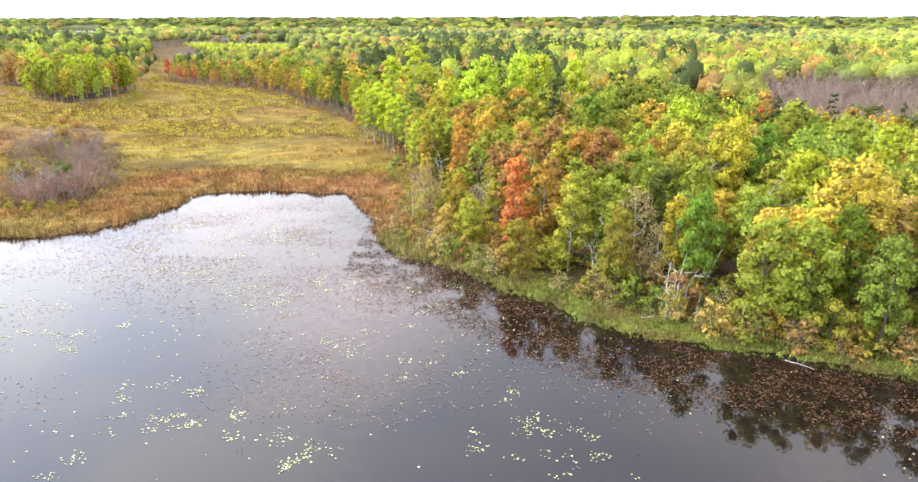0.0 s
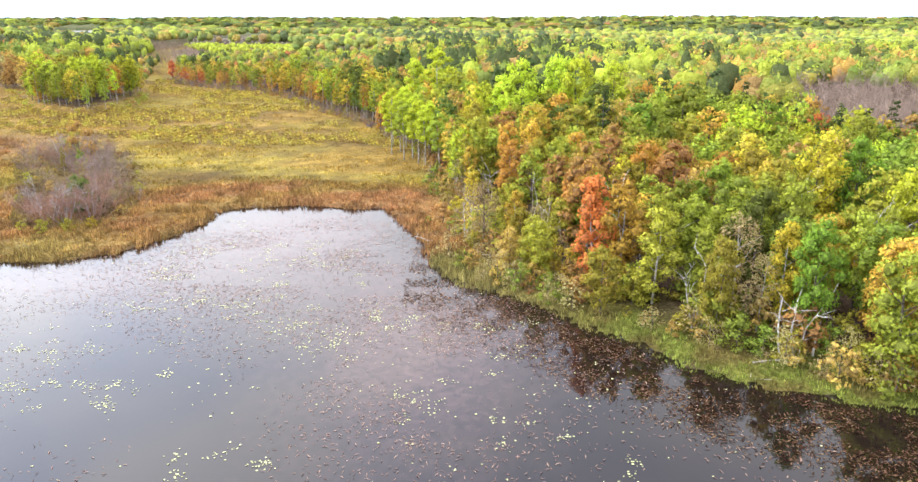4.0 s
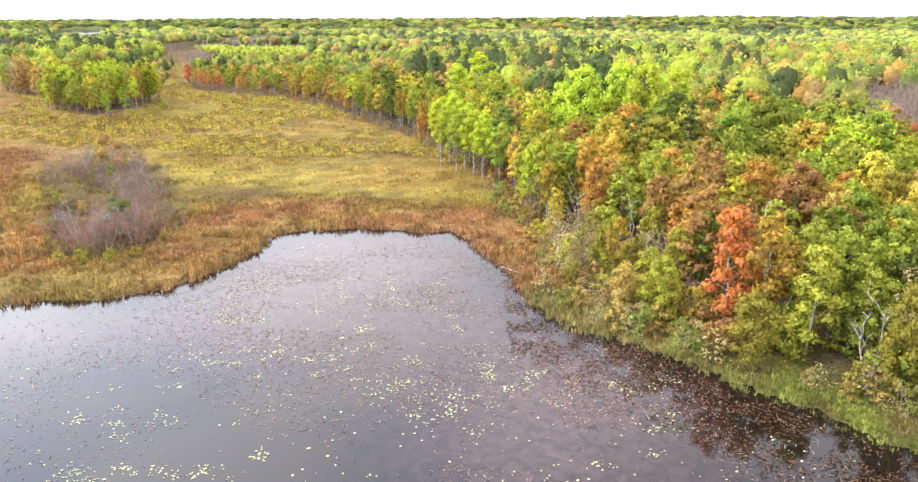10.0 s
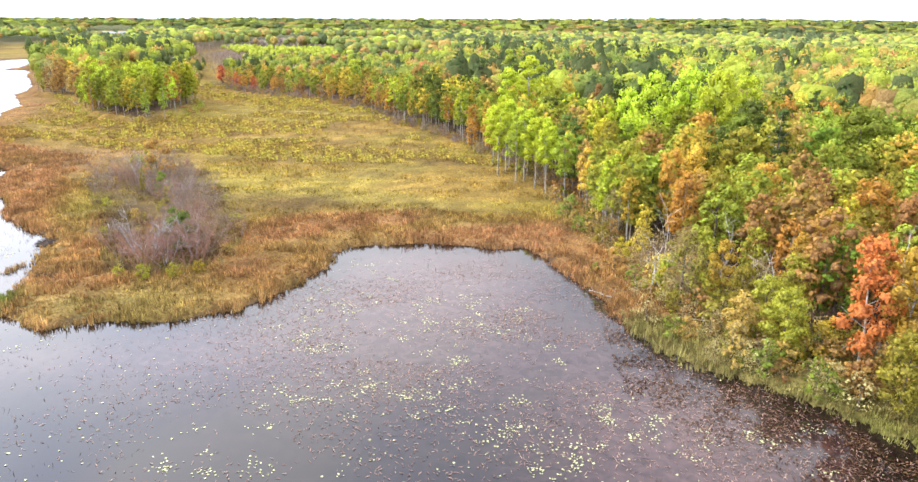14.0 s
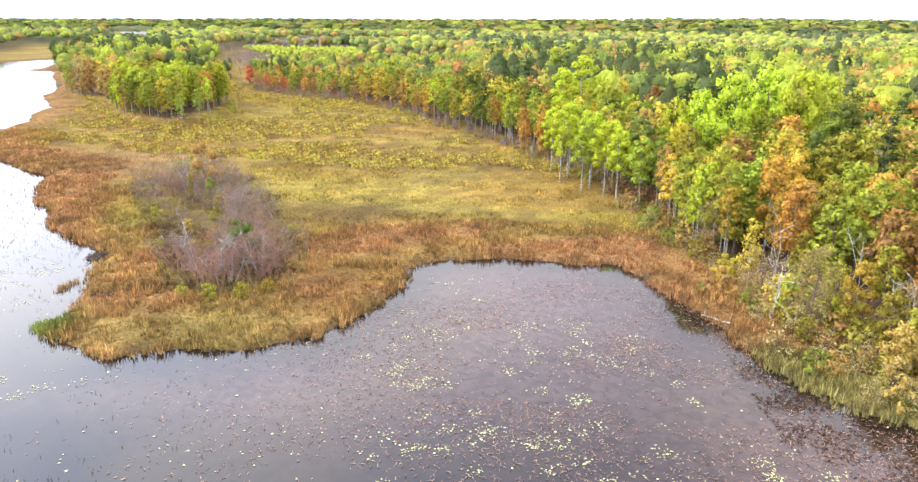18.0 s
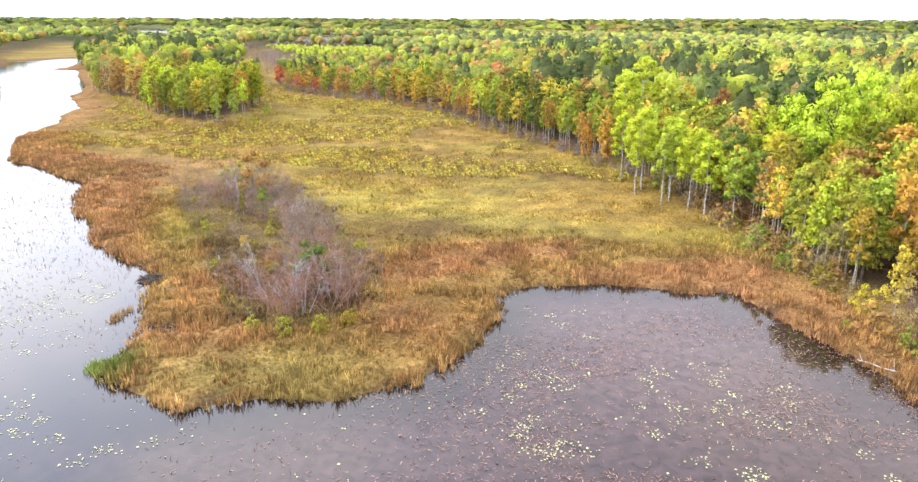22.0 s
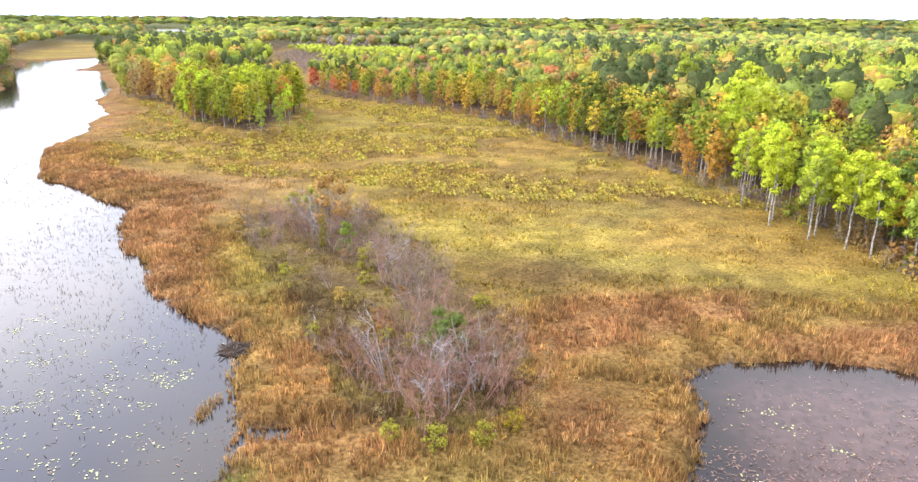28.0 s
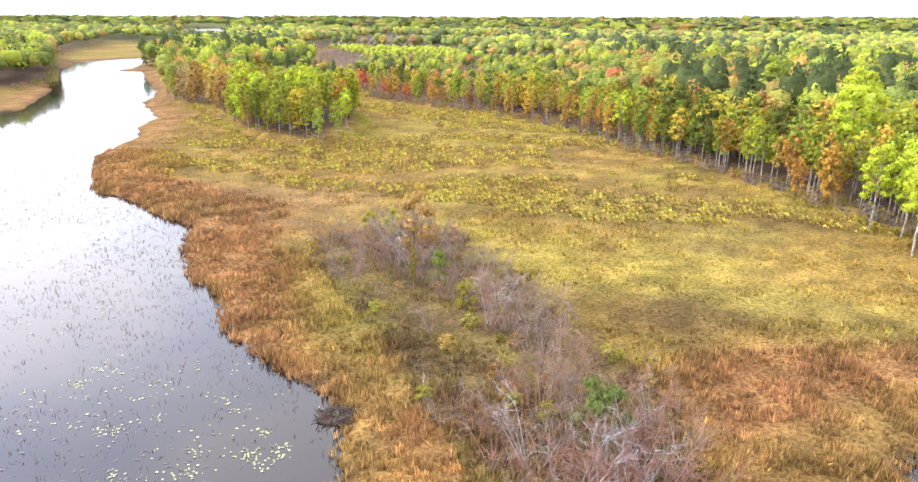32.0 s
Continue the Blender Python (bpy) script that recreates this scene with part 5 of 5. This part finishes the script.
# ---- wood on the ground and in the water ----
def log_thing(x, y, z, turn, length, thick, tilt=0.0, seed=0, name="fallen_log", label="bleached fallen log with broken branch stubs"):
    r = np.random.default_rng(300 + seed)
    t = np.linspace(0, 1, 6)
    path = np.stack([t * length, np.sin(t * 3.0) * 0.05 * length, r.normal(0, 0.03, 6)], 1)
    ob = new(name)
    ob.matrix_basis = pose(x, y, z, 0, -tilt, turn)
    stem = part("trunk", mesh_data("trunk", *tube(path, thick * (1.1 - 0.7 * t), 6), DEADWOOD), ob)
    for k in range(4):
        p = path[0] + (path[-1] - path[0]) * r.uniform(0.3, 0.95)
        d = np.array([r.uniform(0.1, 0.6), r.choice([-1, 1]) * r.uniform(0.3, 1), r.uniform(0.1, 0.7)]) * length * 0.22
        part("branch", mesh_data("branch", *tube([p, p + d * 0.5, p + d], [thick * 0.4, thick * 0.25, 0.01], 4), DEADWOOD), stem)
    return tagged(ob, label, "log", "fallen wood")


for k, (x, y, z, turn, length, thick, tilt) in enumerate((
    (17, 79, 0.25, 5, 4.2, 0.10, 2), (14, 76.2, 0.12, -12, 4.5, 0.07, 0), (20.5, 80.5, 0.2, 75, 6.5, 0.13, 62), (21.5, 80.2, 0.2, 60, 8, 0.14, 68), (24, 80.5, 0.2, 48, 9, 0.13, 50),
    (30, 69.0, 0.0, -50, 3.2, 0.05, 4), (-17, 118, 0.3, 150, 6, 0.09, 3), (-13, 113, 0.3, -20, 5, 0.09, 4), (-84, 121, 0.3, 10, 6, 0.10, 2), (-79, 119, 0.3, -5, 7, 0.09, 1), (-96, 150, 0.3, 40, 6, 0.10, 4))):
    log_thing(x, y, z, turn, length, thick, tilt, k)


def stick_lodge():
    """A heap of brown sticks at the water's edge."""
    r = np.random.default_rng(61)
    base = new("stick_lodge")
    base.matrix_basis = pose(-107.3, 136.9, 0.0)
    tagged(base, "low heap of brown sticks at the water's edge", "beaver lodge")
    mound_v, mound_f = cube_ball(4)
    part("mound", mesh_data("mound", mound_v * (2.4, 1.5, 0.42) * r.uniform(0.85, 1.1, (len(mound_v), 1)), mound_f, WET_STICKS), base)
    for k in range(120):
        a, q = r.uniform(0, 6.28), np.sqrt(r.random())
        p = np.array([np.cos(a) * q * 2.6, np.sin(a) * q * 1.6, 0.55 * np.sqrt(max(0.05, 1 - q * q))])
        d = r.normal(0, 1, 3) * (1, 1, 0.25)
        d = d / np.linalg.norm(d) * r.uniform(0.5, 1.1)
        v, f = tube([p - d, p + d * 0.1, p + d], [0.05, 0.045, 0.02], 4)
        part("stick", mesh_data("stick", v, f, WET_STICKS if k % 5 else BROWN_BARK), base)


stick_lodge()
bare_thing(-101, 143, 1.6, 0.5, 1, 71, DEADWOOD, "tree_stump", "short bleached stump standing in the sedge", "stump", "", 0.22, 1, 2)


# ---- plants on the water ----
def pad_mat(name, color):
    m, n, l = mat_base(name)
    out, p, geo, hsv, val = n.new("ShaderNodeOutputMaterial"), n.new("ShaderNodeBsdfPrincipled"), n.new("ShaderNodeNewGeometry"), n.new("ShaderNodeHueSaturation"), n.new("ShaderNodeMapRange")
    hsv.inputs["Color"].default_value = (*color, 1)
    val.inputs["To Min"].default_value, val.inputs["To Max"].default_value = 0.6, 1.3
    l.new(geo.outputs["Random Per Island"], val.inputs["Value"])
    l.new(val.outputs["Result"], hsv.inputs["Value"])
    l.new(hsv.outputs["Color"], p.inputs["Base Color"])
    p.inputs["Roughness"].default_value, p.inputs["Specular IOR Level"].default_value = 0.6, 0.25
    l.new(p.outputs[0], out.inputs["Surface"])
    return m


PAD_MAT = pad_mat("lily_pads", (0.42, 0.41, 0.20))


def pads(x, y, size, r, z=0.012):
    k = 6
    a = np.arange(k) * 2 * np.pi / k
    n = len(x)
    rad = size[:, None] * r.uniform(0.75, 1.15, (n, k))
    t = r.uniform(0, 6.28, (n, 1))
    v = np.stack([x[:, None] + rad * np.cos(a + t), y[:, None] + rad * np.sin(a + t), np.full((n, k), z) + r.uniform(0, 0.05, (n, k))], -1)
    return v.reshape(-1, 3), np.arange(n * k).reshape(-1, k)


def strands(x, y, length, wide, r):
    """Limp stems and leaves that lie on the water, one end lifted a little."""
    n = len(x)
    a = r.uniform(0, 2 * np.pi, n)
    d = np.stack([np.cos(a), np.sin(a)], 1) * (length * r.uniform(0.5, 1.2, n))[:, None]
    w = np.stack([-np.sin(a), np.cos(a)], 1) * (wide * r.uniform(0.6, 1.4, n))[:, None]
    p = np.stack([x, y], 1)
    lift = r.uniform(0.01, 0.14, n)
    at = [p - w * 0.4, p + d * 0.5 - w, p + d, p + d * 0.5 + w]
    z = [np.full(n, 0.006), 0.006 + lift * 0.8, 0.006 + lift, 0.008 + lift * 0.8]
    v = np.stack([np.concatenate([q, k[:, None]], 1) for q, k in zip(at, z)], 1).reshape(-1, 3)
    return v, np.arange(len(v)).reshape(-1, 4)


def water_plants():
    r = np.random.default_rng(41)
    spots = [(-34, 88), (-41, 93), (-44, 90), (-48, 94), (-55, 92), (-47, 78), (-54, 80), (-61, 81), (-59, 75), (-54, 71), (-49, 72), (-46, 72), (-26, 92), (-21, 90), (-27, 87), (-25, 85),
             (-29, 80), (-18, 72), (-10, 88), (-10, 79), (-35, 62), (-26, 56), (-31, 58), (-19, 50), (-34, 86), (-19, 86), (1, 53), (7, 51), (4, 57), (0, 58), (-7, 65), (-21, 56)]
    more = [(-57, 116), (-53, 115), (-42, 117), (-38, 112), (-34, 112), (-36, 109), (-52, 104), (-59, 104), (-42, 108), (-57, 105), (-54, 129), (-103, 101), (-94, 100), (-103, 104),
            (-112, 131), (-112, 118), (-122, 124), (-121, 120), (-116, 126), (-135, 139), (-16, 48), (-37, 49), (-128, 132), (-119, 134), (-40, 100), (-46, 108), (-30, 104)]
    xs, ys, ss = [], [], []
    for cx, cy in spots + more:
        for k in range(int(r.integers(3, 9))):
            n, bx, by = int(r.integers(4, 20)), cx + r.normal(0, 2.2), cy + r.normal(0, 2.2)
            xs.append(bx + r.normal(0, 0.55, n))
            ys.append(by + r.normal(0, 0.45, n))
            ss.append(r.uniform(0.045, 0.12, n))
    x, y = r.uniform(-150, 40, 40000), r.uniform(30, 140, 40000)
    dens = smooth(fbm(x, y, 18, 4, 51), 0.50, 0.70) * 0.6 + 0.04 + 0.35 * near_spot(x, y, -8, 66, 14, 16) + 0.2 * near_spot(x, y, -32, 96, 16, 14)
    ok = r.random(len(x)) < dens * 0.16
    xs.append(x[ok]), ys.append(y[ok]), ss.append(r.uniform(0.05, 0.13, ok.sum()))
    x, y = r.uniform(-230, -104, 26000), r.uniform(95, 210, 26000)
    ok = r.random(len(x)) < smooth(fbm(x, y * 1.5, 9, 4, 57), 0.56, 0.70) * 0.30
    xs.append(x[ok]), ys.append(y[ok]), ss.append(r.uniform(0.05, 0.13, ok.sum()))
    x, y, s = np.concatenate(xs), np.concatenate(ys), np.concatenate(ss)
    ok = shore(x, y) < -0.8
    v, f = pads(x[ok], y[ok], s[ok], r)
    tagged(new("lily_pads", mesh_data("lily_pads", v, f, PAD_MAT)), "pale green lily pads scattered on the lake", "lily pads", kind="stuff")
    # thin stems and brown weed that break the surface
    x, y = r.uniform(-330, 40, 150000), r.uniform(40, 330, 150000)
    d = shore(x, y)
    dens = smooth(fbm(x * 0.7, y, 20, 4, 61), 0.40, 0.62) * np.where(y > 78, 1.0, 0.1)
    dens = dens * (0.2 + 0.8 * near_spot(x, y, -45, 118, 26, 24) + 1.3 * near_spot(x, y, -150, 172, 45, 45, 0.6) + 1.2 * (x < -150))
    ok = (d < -0.5) & (r.random(len(x)) < dens * 0.62)
    x, y = x[ok], y[ok]
    v, f, c = blades(x, y, np.full(len(x), -0.05), r.uniform(0.12, 0.45, len(x)), np.tile(np.array([0.24, 0.17, 0.11]), (len(x), 1)), 2, 0.034, 0.5, 3, 0.45)
    tagged(new("emergent_stems", mesh_data("emergent_stems", v, f, GRASS_MAT, c)), "thin brown rush stems standing in the shallows", "rushes", kind="stuff")
    x, y = r.uniform(-110, 20, 190000), r.uniform(55, 142, 190000)
    dens = smooth(fbm(x, y * 1.4, 12, 5, 71), 0.42, 0.64) * (0.10 + near_spot(x, y, -40, 110, 24, 20) + 0.8 * near_spot(x, y, -15, 80, 10, 16)) + 0.12 * near_spot(x, y, -42, 122, 18, 18)
    ok = (shore(x, y) < -0.6) & (r.random(len(x)) < dens * 0.62)
    x, y = x[ok], y[ok]
    c = np.array([0.30, 0.19, 0.145]) * r.uniform(0.5, 1.3, (len(x), 1))
    tagged(new("floating_weed", mesh_data("floating_weed", *strands(x, y, 0.50, 0.034, r), GRASS_MAT, c)), "pinkish-brown weed matted at the surface of the bay", "water weed", kind="stuff")
    # broken rushes adrift on the river
    x, y = r.uniform(-330, -112, 60000), r.uniform(110, 420, 60000)
    ok = (shore(x, y) < -1.5) & (r.random(len(x)) < smooth(fbm(x * 0.6, y * 1.3, 14, 4, 63), 0.44, 0.62) * 0.55)
    x, y = x[ok], y[ok]
    c = np.array([0.27, 0.21, 0.17]) * r.uniform(0.5, 1.3, (len(x), 1))
    tagged(new("drifting_rushes", mesh_data("drifting_rushes", *strands(x, y, 0.7, 0.04, r), GRASS_MAT, c)), "broken grey-brown rushes lying on the river", "rushes", kind="stuff")
    # withered lily leaves and stalks along the wooded bank
    x, y = r.uniform(-22, 62, 150000), r.uniform(40, 118, 150000)
    d = -shore(x, y)
    dens = smooth(d, 0.3, 2.0) * (1 - smooth(d, 8, 15)) * smooth(fbm(x, y, 2.6, 3, 66), 0.30, 0.62)
    ok = (d > 0.4) & (d < 15) & (r.random(len(x)) < dens * 0.95) & (y < 118 - 0.6 * (x + 22))
    x, y = x[ok], y[ok]
    c = blend(np.tile(np.array([0.032, 0.015, 0.008]), (len(x), 1)), (0.17, 0.098, 0.055), smooth(r.random(len(x)), 0.3, 1.0))
    tagged(new("withered_lilies", mesh_data("withered_lilies", *strands(x, y, 0.42, 0.05, r), GRASS_MAT, c)), "withered brown lily leaves and stalks in the shallows", "water weed", kind="stuff")


water_plants()
